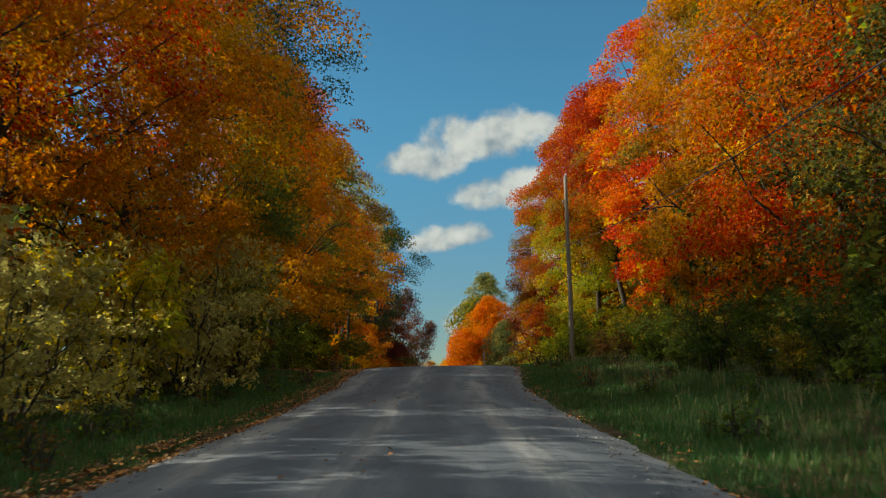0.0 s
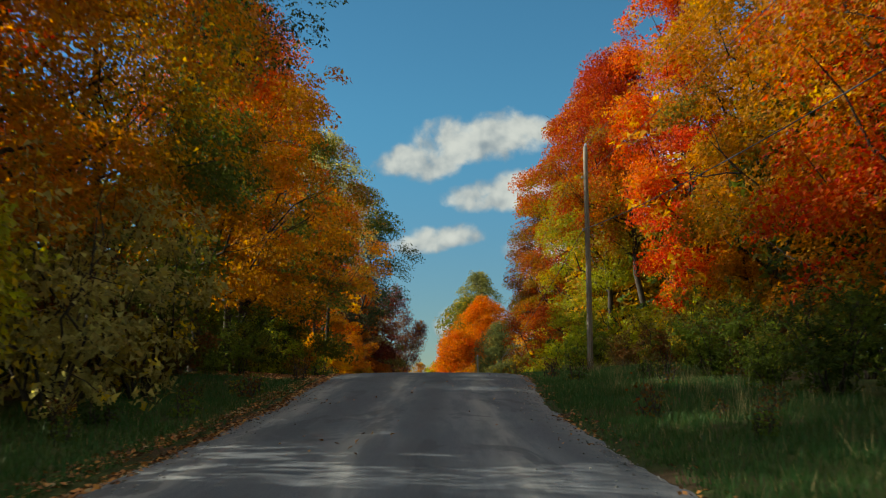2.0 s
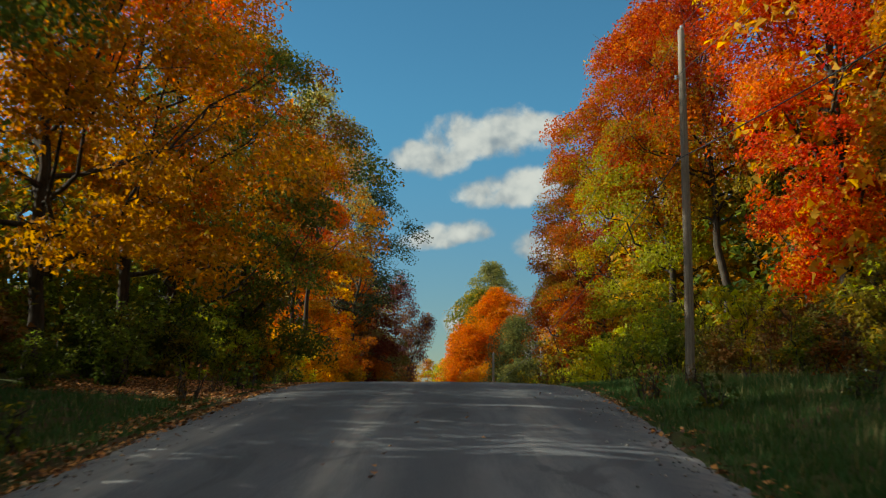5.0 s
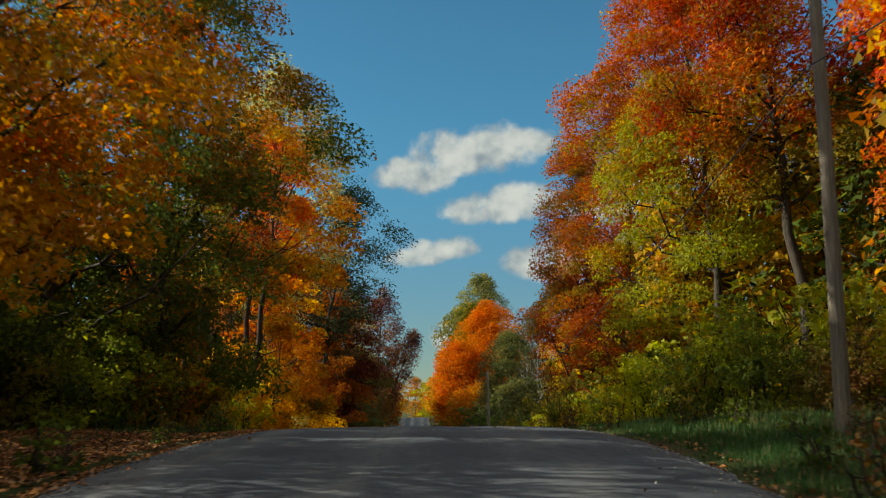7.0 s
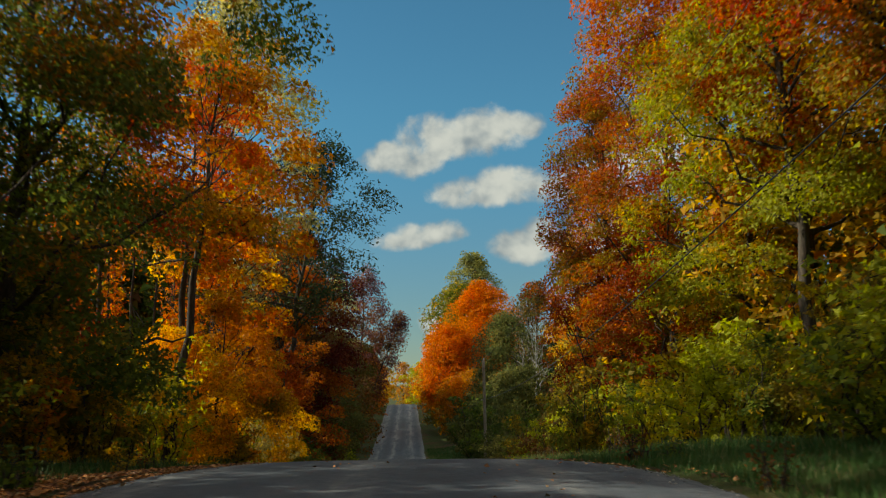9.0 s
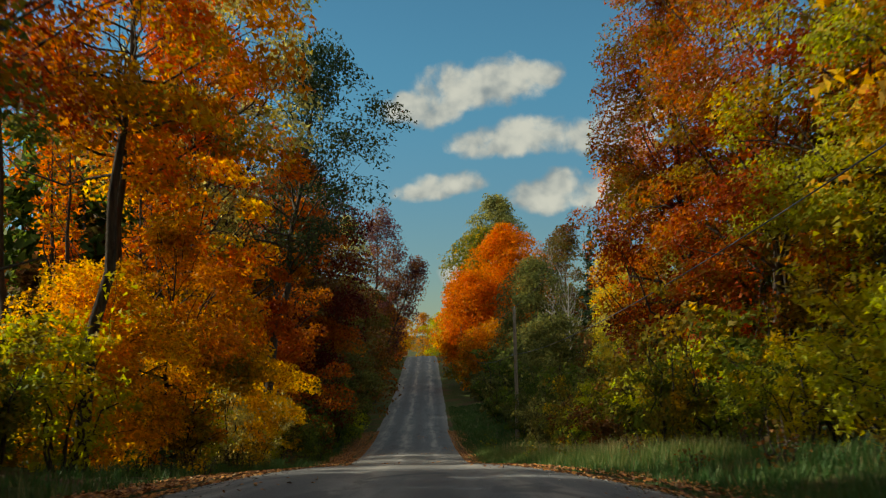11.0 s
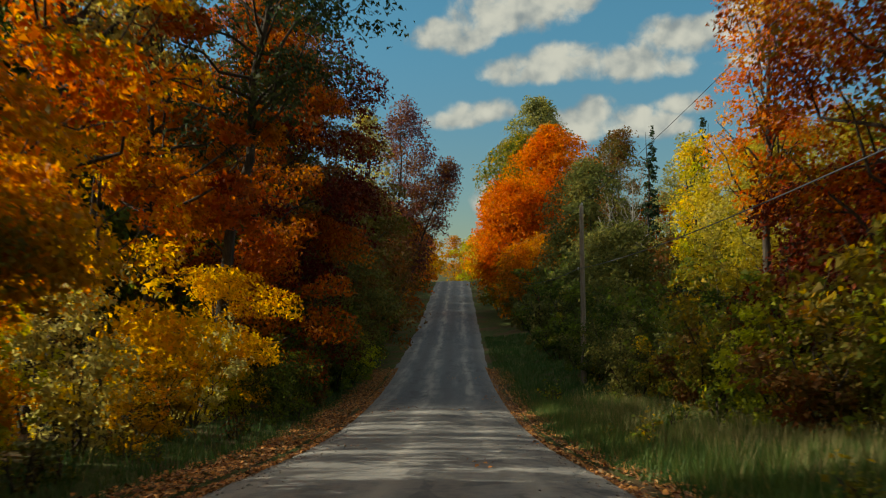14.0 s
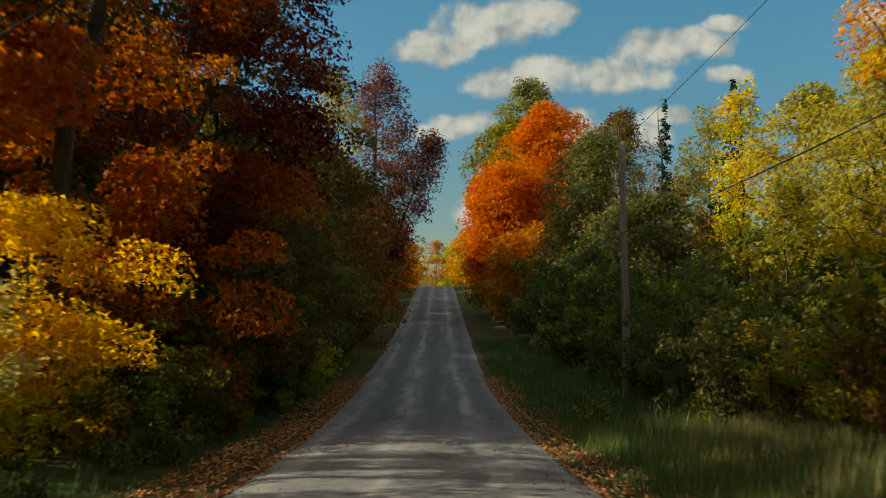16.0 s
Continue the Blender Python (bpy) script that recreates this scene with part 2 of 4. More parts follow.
# ---------------------------------------------------------------- lie of the land
RISE = [(-80, -3.2), (-40, -1.5), (-15, -0.5), (0, 0.1), (9, 0.46), (20, 0.80), (34, 1.50), (42, 1.89), (48, 2.13), (55, 2.27), (61, 2.22), (64, 2.10), (67, 1.91), (70, 1.675), (73, 1.40), (76, 1.045), (79.3, 0.685), (82.6, 0.27), (86, -0.20), (90, -0.70), (97, -1.7), (105, -2.6), (115, -3.4), (125, -3.95), (137, -4.3), (152, -4.5), (180, -4.2), (215, -3.5), (245, -2.8), (271, -2.45), (290, -2.8), (320, -5.0), (420, -9.0), (900, -14.0), (3000, -22.0), (4000, -26.0)]
_ys = np.arange(-400.0, 900.0, 1.0)
_zs = np.convolve(np.pad(np.interp(_ys, *np.array(RISE).T), 5, mode="edge"), np.hanning(13)[1:-1] / np.hanning(13).sum(), "valid")


def crest(y):
    """Height of the road's middle."""
    y = np.asarray(y, float)
    return np.where(y < 890, np.interp(y, _ys, _zs), np.interp(y, *np.array(RISE).T))


def middle(y):
    """Where the road's middle lies across."""
    return np.interp(y, [-400, 0, 12, 24, 31, 44, 55, 66, 80, 92, 102, 115, 137, 180, 271, 420, 4000], [-0.6, -0.6, -0.6, -0.62, -0.62, -0.40, -0.3, -0.35, -0.85, -1.2, -1.5, -1.8, -2.3, -2.85, -4.2, -6.5, -60.0])


HALF = 3.4


def half(y):
    """Half the road's width: it widens over the crest by the pull-off."""
    return np.interp(y, [-400, 12, 20, 31, 44, 50, 62, 70, 80, 92, 137, 271, 4000], [3.3, 3.3, 3.2, 3.1, 3.8, 4.1, 4.1, 3.5, 3.05, 2.85, 2.9, 3.35, 3.35])


def waves(x, y):
    return 0.5 * np.sin(0.31 * x + 1.3) * np.sin(0.23 * y + 0.4) + 0.3 * np.sin(0.83 * x - 0.4 * y) + 0.2 * np.sin(1.9 * x + 0.7) * np.sin(1.7 * y)


def land(x, y):
    """Height of the bare ground beside and under the road."""
    x, y = np.asarray(x, float), np.asarray(y, float)
    d = x - middle(y)
    a = np.abs(d) - half(y)
    base = crest(y)
    under = np.where(a < 0.15, -0.07, 0.0)
    right = np.interp(a, [0, 0.6, 1.6, 3.5, 8, 20, 60, 400], [-0.03, -0.06, -0.05, 0.16, 0.45, 0.6, 0.9, 3.0])
    left = np.interp(a, [0, 0.6, 1.6, 3.5, 8, 20, 60, 400], [-0.03, -0.08, -0.14, -0.02, 0.3, 0.5, 0.9, 3.0])
    side = np.where(d > 0, right, left)
    rough = 0.10 * waves(x, y) * np.clip(a / 2.0, 0, 1)
    hills = np.clip((np.abs(d) - 60) / 400, 0, 1) * (6 * np.sin(x / 170 + 1) * np.sin(y / 210))
    return base + side + under + rough + hills


def height(x, y):
    return float(land(x, y))


def mesh_from(name, verts, faces, smooth=False):
    """A mesh from arrays; faces all of one size."""
    me = bpy.data.meshes.new(name)
    verts, faces = np.asarray(verts, np.float32), np.asarray(faces, np.int32)
    n, k = faces.shape
    me.vertices.add(len(verts))
    me.vertices.foreach_set("co", verts.ravel())
    me.loops.add(n * k)
    me.loops.foreach_set("vertex_index", faces.ravel())
    me.polygons.add(n)
    me.polygons.foreach_set("loop_start", np.arange(0, n * k, k, dtype=np.int32))
    if smooth:
        me.polygons.foreach_set("use_smooth", np.ones(n, bool))
    me.update(calc_edges=True)
    return me


def part(name, me, mat, parent=None, label=""):
    ob = new(name, me)
    if mat is not None and not me.materials:
        me.materials.append(mat)
    ob.parent = parent
    return tagged(ob, label)


def sheet(xs, ys, fn):
    X, Y = np.meshgrid(xs, ys)
    v = np.stack([X, Y, fn(X, Y)], -1).reshape(-1, 3)
    i = np.arange(len(ys) - 1)[:, None] * len(xs) + np.arange(len(xs) - 1)[None]
    i = i.ravel()
    return v, np.stack([i, i + 1, i + 1 + len(xs), i + len(xs)], -1)


# ground, one sheet to the horizon
m_ground, n = material("grass and forest floor")
place = n.add("ShaderNodeTexCoord").outputs["Object"]
g1, g2, g3 = n.noise(place, 0.35, 5.0), n.noise(place, 3.5, 5.0, 0.65), n.noise(place, 28.0, 4.0, 0.7)
col = n.mix(n.span(g2, 0.35, 0.65), (0.035, 0.058, 0.014), (0.065, 0.08, 0.022))
col = n.mix(n.span(g1, 0.48, 0.62), col, (0.085, 0.055, 0.028))
col = n.mix(n.span(g3, 0.55, 0.75, 0, 0.6), col, (0.14, 0.09, 0.04))
surface(n, col, 0.95, n.math("ADD", g3, g2), 0.9, 0.06, 0.15)
far_x = np.r_[np.geomspace(45, 3600, 22)]
near_x = np.r_[np.arange(-40, -12, 2.0), np.arange(-12, 12, 0.4), np.arange(12, 41, 2.0)]
xs = np.r_[-far_x[::-1], near_x, far_x]
ys = np.r_[-np.geomspace(40, 900, 12)[::-1], np.arange(-36, 300, 1.0), np.geomspace(300, 4200, 50)]
v, f = sheet(xs, ys, land)
ground = part("ground", mesh_from("ground", v, f, True), m_ground)
tagged(ground, "grassy verge and leaf-strewn forest floor", "ground", kind="structure")

# road
m_road, n = material("worn grey gravel road")
place = n.add("ShaderNodeTexCoord").outputs["UV"]
pos = n.add("ShaderNodeTexCoord").outputs["Object"]
ruv = n.add("ShaderNodeSeparateXYZ", {0: place})
across = ruv.outputs[0]
long = n.scaled(pos, (1.0, 0.07, 1.0))
streak = n.noise(long, 2.2, 5.0, 0.6)
fine = n.noise(pos, 60.0, 5.0, 0.75)
mid = n.noise(pos, 5.0, 5.0, 0.6)
blot = n.noise(pos, 0.45, 4.0, 0.6)
col = n.mix(n.span(fine, 0.3, 0.72), (0.062, 0.074, 0.094), (0.185, 0.205, 0.235))
col = n.mix(n.span(streak, 0.42, 0.66, 0, 0.5), col, (0.235, 0.25, 0.27))
drift = n.math("ADD", across, n.math("MULTIPLY", n.math("SUBTRACT", blot, 0.5), 0.7))


def band(centres, narrow, wide):
    """Strips along the road round the given distances from its middle."""
    all_of = None
    for c0 in centres:
        w = n.span(n.math("ABSOLUTE", n.math("SUBTRACT", drift, c0)), narrow, wide, 1.0, 0.0)
        all_of = w if all_of is None else n.math("MAXIMUM", all_of, w)
    return all_of


col = n.mix(n.math("MULTIPLY", band((-1.5, 0.45, 2.65), 0.05, 0.65), n.span(streak, 0.3, 0.7, 0.25, 0.7)), col, (0.075, 0.087, 0.105))
col = n.mix(n.math("MULTIPLY", band((-2.5, -0.55, 1.7), 0.02, 0.45), n.span(streak, 0.35, 0.65, 0.15, 0.75)), col, (0.30, 0.305, 0.30))
rim = n.span(n.math("ABSOLUTE", across), HALF - 1.0, HALF + 0.1, 0, 0.6)
col = n.mix(n.math("MULTIPLY", rim, n.span(mid, 0.3, 0.6)), col, (0.26, 0.26, 0.255))
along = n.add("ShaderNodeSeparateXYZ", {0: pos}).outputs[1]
# tan gravel along the dappled stretch, made paler to hold sunlight in its colour
sunlit_tan = n.math("MULTIPLY", n.span(along, 68.0, 84.0), n.span(along, 117.0, 109.0))
# darker tone between y 36 and 72, over the crest
crest_tone = n.math("MULTIPLY", n.span(along, 36.0, 46.0), n.span(along, 72.0, 62.0))
col = n.mix(n.math("MULTIPLY", crest_tone, n.span(mid, 0.3, 0.65, 0.75, 0.45)), col, (0.062, 0.074, 0.090))
col = n.mix(n.math("MULTIPLY", sunlit_tan, n.span(mid, 0.3, 0.65, 0.12, 0.42)), col, (0.36, 0.33, 0.28))
# darker blotches drawn out along the road
mottle = n.noise(n.scaled(pos, (1.0, 0.3, 1.0)), 0.8, 5.0, 0.6, 1.2)
col = n.mix(n.span(mottle, 0.56, 0.62, 0, 0.5), col, (0.07, 0.08, 0.095))
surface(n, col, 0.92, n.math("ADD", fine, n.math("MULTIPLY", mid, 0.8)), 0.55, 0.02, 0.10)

rys = np.r_[np.arange(-30, 150, 0.33), np.arange(150, 430, 1.0)]
ras = np.linspace(-1, 1, 33)
RA, RY = np.meshgrid(ras, rys)
wob = 0.07 * np.sin(0.9 * RY + 3 * np.sign(RA)) * np.sin(0.37 * RY) + 0.05 * np.sin(3.1 * RY + 1) * np.sin(0.53 * RY + np.sign(RA)) + 0.03 * np.sin(6.7 * RY + 2 * np.sign(RA))
D = RA * (half(RY) + wob * np.abs(RA) ** 4)
RZ = crest(RY) + 0.06 * (1 - RA**2) - 0.10 * np.abs(RA) ** 10
RZ += 0.0025 * np.sin(1.13 * RY + 2 * D) * np.sin(2.3 * D + 0.31 * RY) - 0.014 * np.exp(-((np.abs(D - 0.1) - 0.85) / 0.3) ** 2)
v = np.stack([D + middle(RY), RY, RZ], -1).reshape(-1, 3)
i = (np.arange(len(rys) - 1)[:, None] * 33 + np.arange(32)[None]).ravel()
f = np.stack([i, i + 1, i + 34, i + 33], -1)
me = mesh_from("road", v, f, True)
uv = me.uv_layers.new(name="UVMap")
uv.data.foreach_set("uv", np.stack([RA * HALF, RY], -1).reshape(-1, 2)[f.ravel()].astype(np.float32).ravel())
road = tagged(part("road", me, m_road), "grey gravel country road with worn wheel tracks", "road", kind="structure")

# ---------------------------------------------------------------- trees and shrubs


def tubes(paths, sides=5):
    """One mesh of tapered round limbs; each path is (points, radii)."""
    V, F, at = [], [], 0
    most = sides
    for p, r in paths:
        p, r = np.asarray(p, float), np.asarray(r, float)
        sides = most if r.max() > 0.045 or most > 6 else 3
        ring = np.linspace(0, 2 * np.pi, sides, endpoint=False)
        t = np.gradient(p, axis=0)
        t /= np.linalg.norm(t, axis=1, keepdims=True) + 1e-9
        ref = np.where(np.abs(t[:, 2:3]) > 0.9, [[1.0, 0, 0]], [[0, 0, 1.0]])
        a = np.cross(t, ref)
        a /= np.linalg.norm(a, axis=1, keepdims=True) + 1e-9
        b = np.cross(t, a)
        V.append((p[:, None] + r[:, None, None] * (np.cos(ring)[None, :, None] * a[:, None] + np.sin(ring)[None, :, None] * b[:, None])).reshape(-1, 3))
        k = np.arange(len(p) - 1)[:, None] * sides
        j = np.arange(sides)[None]
        j2 = (j + 1) % sides
        F.append(np.stack([k + j, k + j2, k + sides + j2, k + sides + j], -1).reshape(-1, 4) + at)
        at += len(p) * sides
    return np.concatenate(V), np.concatenate(F)


def leaves(rng, centres, outward, size, droop=0.25, plain=False):
    """Folded kite-shaped leaves, one at each centre."""
    n = len(centres)
    nrm = outward * 0.55 + rng.normal(0, 0.55, (n, 3)) + [0, 0, 0.45]
    nrm /= np.linalg.norm(nrm, axis=1, keepdims=True)
    d = rng.normal(0, 1, (n, 3)) + outward * 0.6 - [0, 0, droop]
    d -= nrm * (d * nrm).sum(1, keepdims=True)
    d /= np.linalg.norm(d, axis=1, keepdims=True) + 1e-9
    s = np.cross(nrm, d)
    L = (size * rng.uniform(0.6, 1.35, n))[:, None]
    W = L * rng.uniform(0.32, 0.5, n)[:, None]
    base, tip = centres - d * L * 0.5, centres + d * L * 0.5 - nrm * L * 0.12
    e1, e2 = centres + s * W + nrm * W * 0.3, centres - s * W + nrm * W * 0.3
    if plain:
        return np.stack([base + s * W * 0.8, tip, base - s * W * 0.8], 1).reshape(-1, 3), np.arange(3 * n).reshape(-1, 3)
    v = np.stack([base, e1, tip, e2], 1).reshape(-1, 3)
    return v, np.arange(4 * n).reshape(-1, 4)


def bend(rng, a, b, n, sag=0.0, jitter=0.05):
    t = np.linspace(0, 1, n)[:, None]
    p = a + (b - a) * t
    L = np.linalg.norm(b - a)
    off = rng.normal(0, jitter * L, (n, 3)) * np.sin(np.pi * t)
    p = p + off
    p[:, 2] += sag * L * (t[:, 0] ** 2 - t[:, 0])
    return p


PROFILES = {
    "round": lambda t: np.sqrt(np.clip(1 - (2 * t - 0.85) ** 2 / 1.35, 0.02, 1)),
    "tall": lambda t: np.clip(np.sin(np.pi * np.clip(t * 0.92 + 0.06, 0, 1)), 0.05, 1) ** 0.6,
    "cone": lambda t: np.clip(1.0 - t, 0.03, 1),
    "vase": lambda t: np.clip(0.45 + 0.9 * t - 0.9 * t**4, 0.1, 1),
}


def tree(name, label, x, y, H, R, leaf, clear=0.18, shape="round", count=7000, size=0.2, lean=(0, 0), seed=None, group="", bark=None, twiggy=3, plain=False, trunks=1, thin=False):
    """A tree with trunk, limbs and crown. clear: the bare share of the height; lean: metres by which the top is off the foot."""
    rng = np.random.default_rng(int(seed if seed is not None else abs(x * 131 + y * 17) * 10))
    root = new(name)
    root.location = (x, y, height(x, y) - 0.08)
    tagged(root, label, "conifer" if shape == "cone" else "tree", group)
    r0 = 0.035 + 0.0105 * H
    paths, twigs = [], []
    prof = PROFILES[shape]
    lob = rng.uniform(0, 2 * np.pi, 6)

    def reach(az, t):
        w = 1 + 0.20 * np.sin(2 * az + lob[0] + 3 * t) + 0.16 * np.sin(3 * az + lob[1] - 5 * t) + 0.12 * np.sin(5 * az + lob[2] + 9 * t)
        return R * prof(t) * w

    for k in range(trunks):
        foot = np.array([*(rng.normal(0, 0.35, 2) if trunks > 1 else (0, 0)), -0.15])
        top = np.array([lean[0], lean[1], H * 0.93]) + [*rng.normal(0, 0.02 * H + (0.8 if trunks > 1 else 0), 2), 0]
        spine = bend(rng, foot, top, 10, 0, 0.007)
        rad = r0 * (1 - np.linspace(0, 1, 10) ** 1.1 * 0.93) / (1 if trunks == 1 else 1.5)
        rad[0] *= 1.45
        paths.append((spine, rad))
        limbs = int((16 + H) / (2 if plain else 1)) if shape != "cone" else 40
        for j in range(limbs):
            t = (j + rng.uniform(0, 1)) / limbs
            z0 = clear * H + t**1.1 * (0.88 - clear) * H
            s = np.interp(z0, spine[:, 2], np.arange(10))
            i0 = min(int(s), 8)
            a = spine[i0] + (spine[i0 + 1] - spine[i0]) * (s - i0)
            az = j * 2.4 + rng.normal(0, 0.35)
            up = rng.uniform(0.25, 0.75) if shape != "cone" else rng.uniform(-0.25, 0.05)
            t_end = np.clip(t + up * 0.35, 0, 1)
            rr = reach(az, t_end) * rng.uniform(0.72, 1.02)
            zb = clear * H + t_end * (1 - clear) * H * (0.98 if shape != "cone" else 0.9)
            b = np.array([lean[0] * t_end + rr * np.cos(az), lean[1] * t_end + rr * np.sin(az), zb])
            if shape == "cone":
                b[2] = a[2] + rr * up
            ri = np.interp(s, np.arange(10), rad) * 0.5
            p = bend(rng, a, b, 6, 0.35 if shape != "cone" else 0.1, 0.04)
            paths.append((p, np.linspace(ri, 0.012, 6)))
            twigs.append(p[2:])
            for q in range(twiggy if shape != "cone" else 0):
                i1 = rng.integers(1, 5)
                ang = az + rng.choice([-1, 1]) * rng.uniform(0.4, 1.0)
                ln = rr * rng.uniform(0.3, 0.55)
                e = p[i1] + [ln * np.cos(ang), ln * np.sin(ang), ln * rng.uniform(0.0, 0.7)]
                w = bend(rng, p[i1], e, 5, 0.2, 0.05)
                paths.append((w, np.linspace(max(ri * 0.4, 0.015), 0.008, 5)))
                twigs.append(w[1:])
    v, f = tubes(paths)
    part("trunk", mesh_from("trunk", v, f, True), bark or BARK, root)
    if count:
        pts = np.concatenate(twigs)
        # clumps of leaves round the ends of the twigs, and over the crown's skin
        nc = max(30 if plain else 45 if x < 0 and 85 < y < 111 else 75, int(count / (26 if plain else 70 if thin else 230 if x > 0 else 560 if 85 < y < 111 else 250)))
        c1 = pts[rng.integers(0, len(pts), nc // 2)] + rng.normal(0, 0.22, (nc // 2, 3))
        m2 = nc - len(c1)
        t2, az2 = rng.uniform(0.0, 1.0, m2) ** 0.85, rng.uniform(0, 2 * np.pi, m2)
        rr = reach(az2, t2) * rng.uniform(0.78, 1.0, m2)
        c2 = np.stack([lean[0] * t2 + rr * np.cos(az2), lean[1] * t2 + rr * np.sin(az2), H * (clear + t2 * (0.97 - clear))], -1)
        c = np.concatenate([c1, c2])
        keep = rng.uniform(0, 1, len(c)) < np.clip(0.75 - np.sign(x) * (c[:, 0] - lean[0] * 0.5) / R * 0.6, 0.3, 1)
        c = c[keep]
        rad = rng.uniform(0.5, 1.25, len(c)) * (0.55 + 0.09 * R)
        if shape == "cone":
            rad *= np.clip(1.2 - c[:, 2] / H, 0.22, 1) * 0.8
        which = rng.choice(len(c), count, p=rad**2 / (rad**2).sum())
        # each clump is a few flat sprays over one another, drooping outwards
        turn, wide = rng.uniform(0, 2 * np.pi, count), rng.uniform(0.03, 1.0, count) ** 0.55
        lay = rng.integers(-1, 3, count) if shape != "cone" else rng.uniform(-1.5, 1.5, count)
        wide = wide * (1.08 - 0.16 * np.abs(lay - 0.3))
        side = c[:, :2] - [lean[0] * 0.5, lean[1] * 0.5]
        side = (side / (np.linalg.norm(side, axis=1, keepdims=True) + 0.3))[which]
        flat = np.stack([np.cos(turn), np.sin(turn)], -1) * wide[:, None]
        drop = (flat * side).sum(1) * rng.uniform(0.2, 0.45, len(c))[which] + 0.16 * wide**2
        off = np.stack([flat[:, 0], flat[:, 1], 0.27 * lay - drop + rng.normal(0, 0.075, count)], -1)
        where = c[which] + off * rad[which, None] * [1.15, 1.15, 1.0]
        out = where - [lean[0] * 0.5, lean[1] * 0.5, H * 0.45]
        out /= np.linalg.norm(out, axis=1, keepdims=True) + 1e-9
        where[:, 2] = np.maximum(where[:, 2], 0.1)
        v, f = leaves(rng, where, out * 0.6 + off * 0.4, size, plain=True)
        # larger leaves hidden in the heart of the crown, added to block light there
        heart = int(count * (0.12 if plain else 0.055 if x > 0 else 0.0 if 84 < y < 112 else 0.01))
        t3, az3 = rng.uniform(0.04, 0.88, heart), rng.uniform(0, 2 * np.pi, heart)
        r3 = reach(az3, t3) * np.sqrt(rng.uniform(0.0, 0.42, heart))
        w3 = np.stack([lean[0] * t3 + r3 * np.cos(az3), lean[1] * t3 + r3 * np.sin(az3), H * (clear + t3 * (0.95 - clear))], -1)
        v3, f3 = leaves(rng, w3, rng.normal(0, 0.6, (heart, 3)), max(0.22, size * 1.3) if not thin else size, plain=True)
        if not thin:
            v, f = np.concatenate([v, v3]), np.concatenate([f, f3 + len(v)])
        part("crown", mesh_from("crown", v, f), LEAVES[leaf], root)
    return root


def shrub(name, label, x, y, H, R, leaf, count=1500, size=0.13, seed=None, group="", stems=9, plain=False):
    """A many-stemmed shrub, leafy to the ground."""
    rng = np.random.default_rng(int(seed if seed is not None else abs(x * 97 + y * 41) * 10))
    root = new(name)
    root.location = (x, y, height(x, y) - 0.05)
    tagged(root, label, "shrub", group)
    paths, pts = [], []
    for j in range(stems):
        az = j * 2.4 + rng.normal(0, 0.4)
        rr = R * rng.uniform(0.25, 1.0)
        b = np.array([rr * np.cos(az), rr * np.sin(az), H * rng.uniform(0.6, 1.0) * (1 - 0.25 * (rr / R) ** 2)])
        p = bend(rng, np.array([0.12 * np.cos(az), 0.12 * np.sin(az), -0.1]), b, 8, -0.15, 0.04)
        paths.append((p, np.linspace(0.028 + 0.004 * H, 0.006, 8)))
        pts.append(p[1:])
        for q in range(2):
            i1 = rng.integers(2, 7)
            e = p[i1] + rng.normal(0, 1, 3) * [0.3 * R, 0.3 * R, 0.15 * H] + [0, 0, 0.1 * H]
            w = bend(rng, p[i1], e, 4, 0.1, 0.05)
            paths.append((w, np.linspace(0.012, 0.005, 4)))
            pts.append(w)
    v, f = tubes(paths, 5)
    part("stem", mesh_from("stem", v, f, True), BARK, root)
    pts = np.concatenate(pts)
    nc = max(24, count // 28)
    c = pts[rng.integers(0, len(pts), nc)] + rng.normal(0, 0.15, (nc, 3)) * [R, R, 0.5]
    rad = rng.uniform(0.2, 0.55, nc) * (0.5 + 0.2 * R)
    which = rng.integers(0, nc, count)
    off = rng.normal(0, 1, (count, 3))
    off /= np.linalg.norm(off, axis=1, keepdims=True)
    off *= rng.uniform(0.2, 1.0, (count, 1)) ** 0.6
    where = c[which] + off * rad[which, None] * [1.1, 1.1, 0.75]
    where[:, 2] = np.maximum(np.abs(where[:, 2]), 0.08)
    out = where - [0, 0, H * 0.3]
    out /= np.linalg.norm(out, axis=1, keepdims=True) + 1e-9
    v, f = leaves(rng, where, out * 0.5 + off * 0.5, size, plain=plain)
    part("foliage", mesh_from("foliage", v, f), LEAVES[leaf], root)
    return root


def verge_tree(group, name, label, x, y, H, R, leaf, clear, shape, count, size, lean):
    """A tree of the road's edge: foot, height, crown radius, leaves, bare share, shape, number and size of leaves, lean across."""
    more = 4.0 if y < 112 else 2.8 if y < 135 else 1.7
    many, large = (1.7, 1.38) if group == WEST and 82 < y < 111 and H > 8 else (more, 0.9 if y < 112 else 1.08)
    words = label if len(label.split()) > 3 else label + " beside the road"
    tree(name, words, x, y, H, R, leaf, clear, shape, int(count * many), size * large, (lean, 0), group=group, plain=y > 135, twiggy=2 if y < 135 else 1, thin=name not in ("maple_tree", "cedar_tree"))


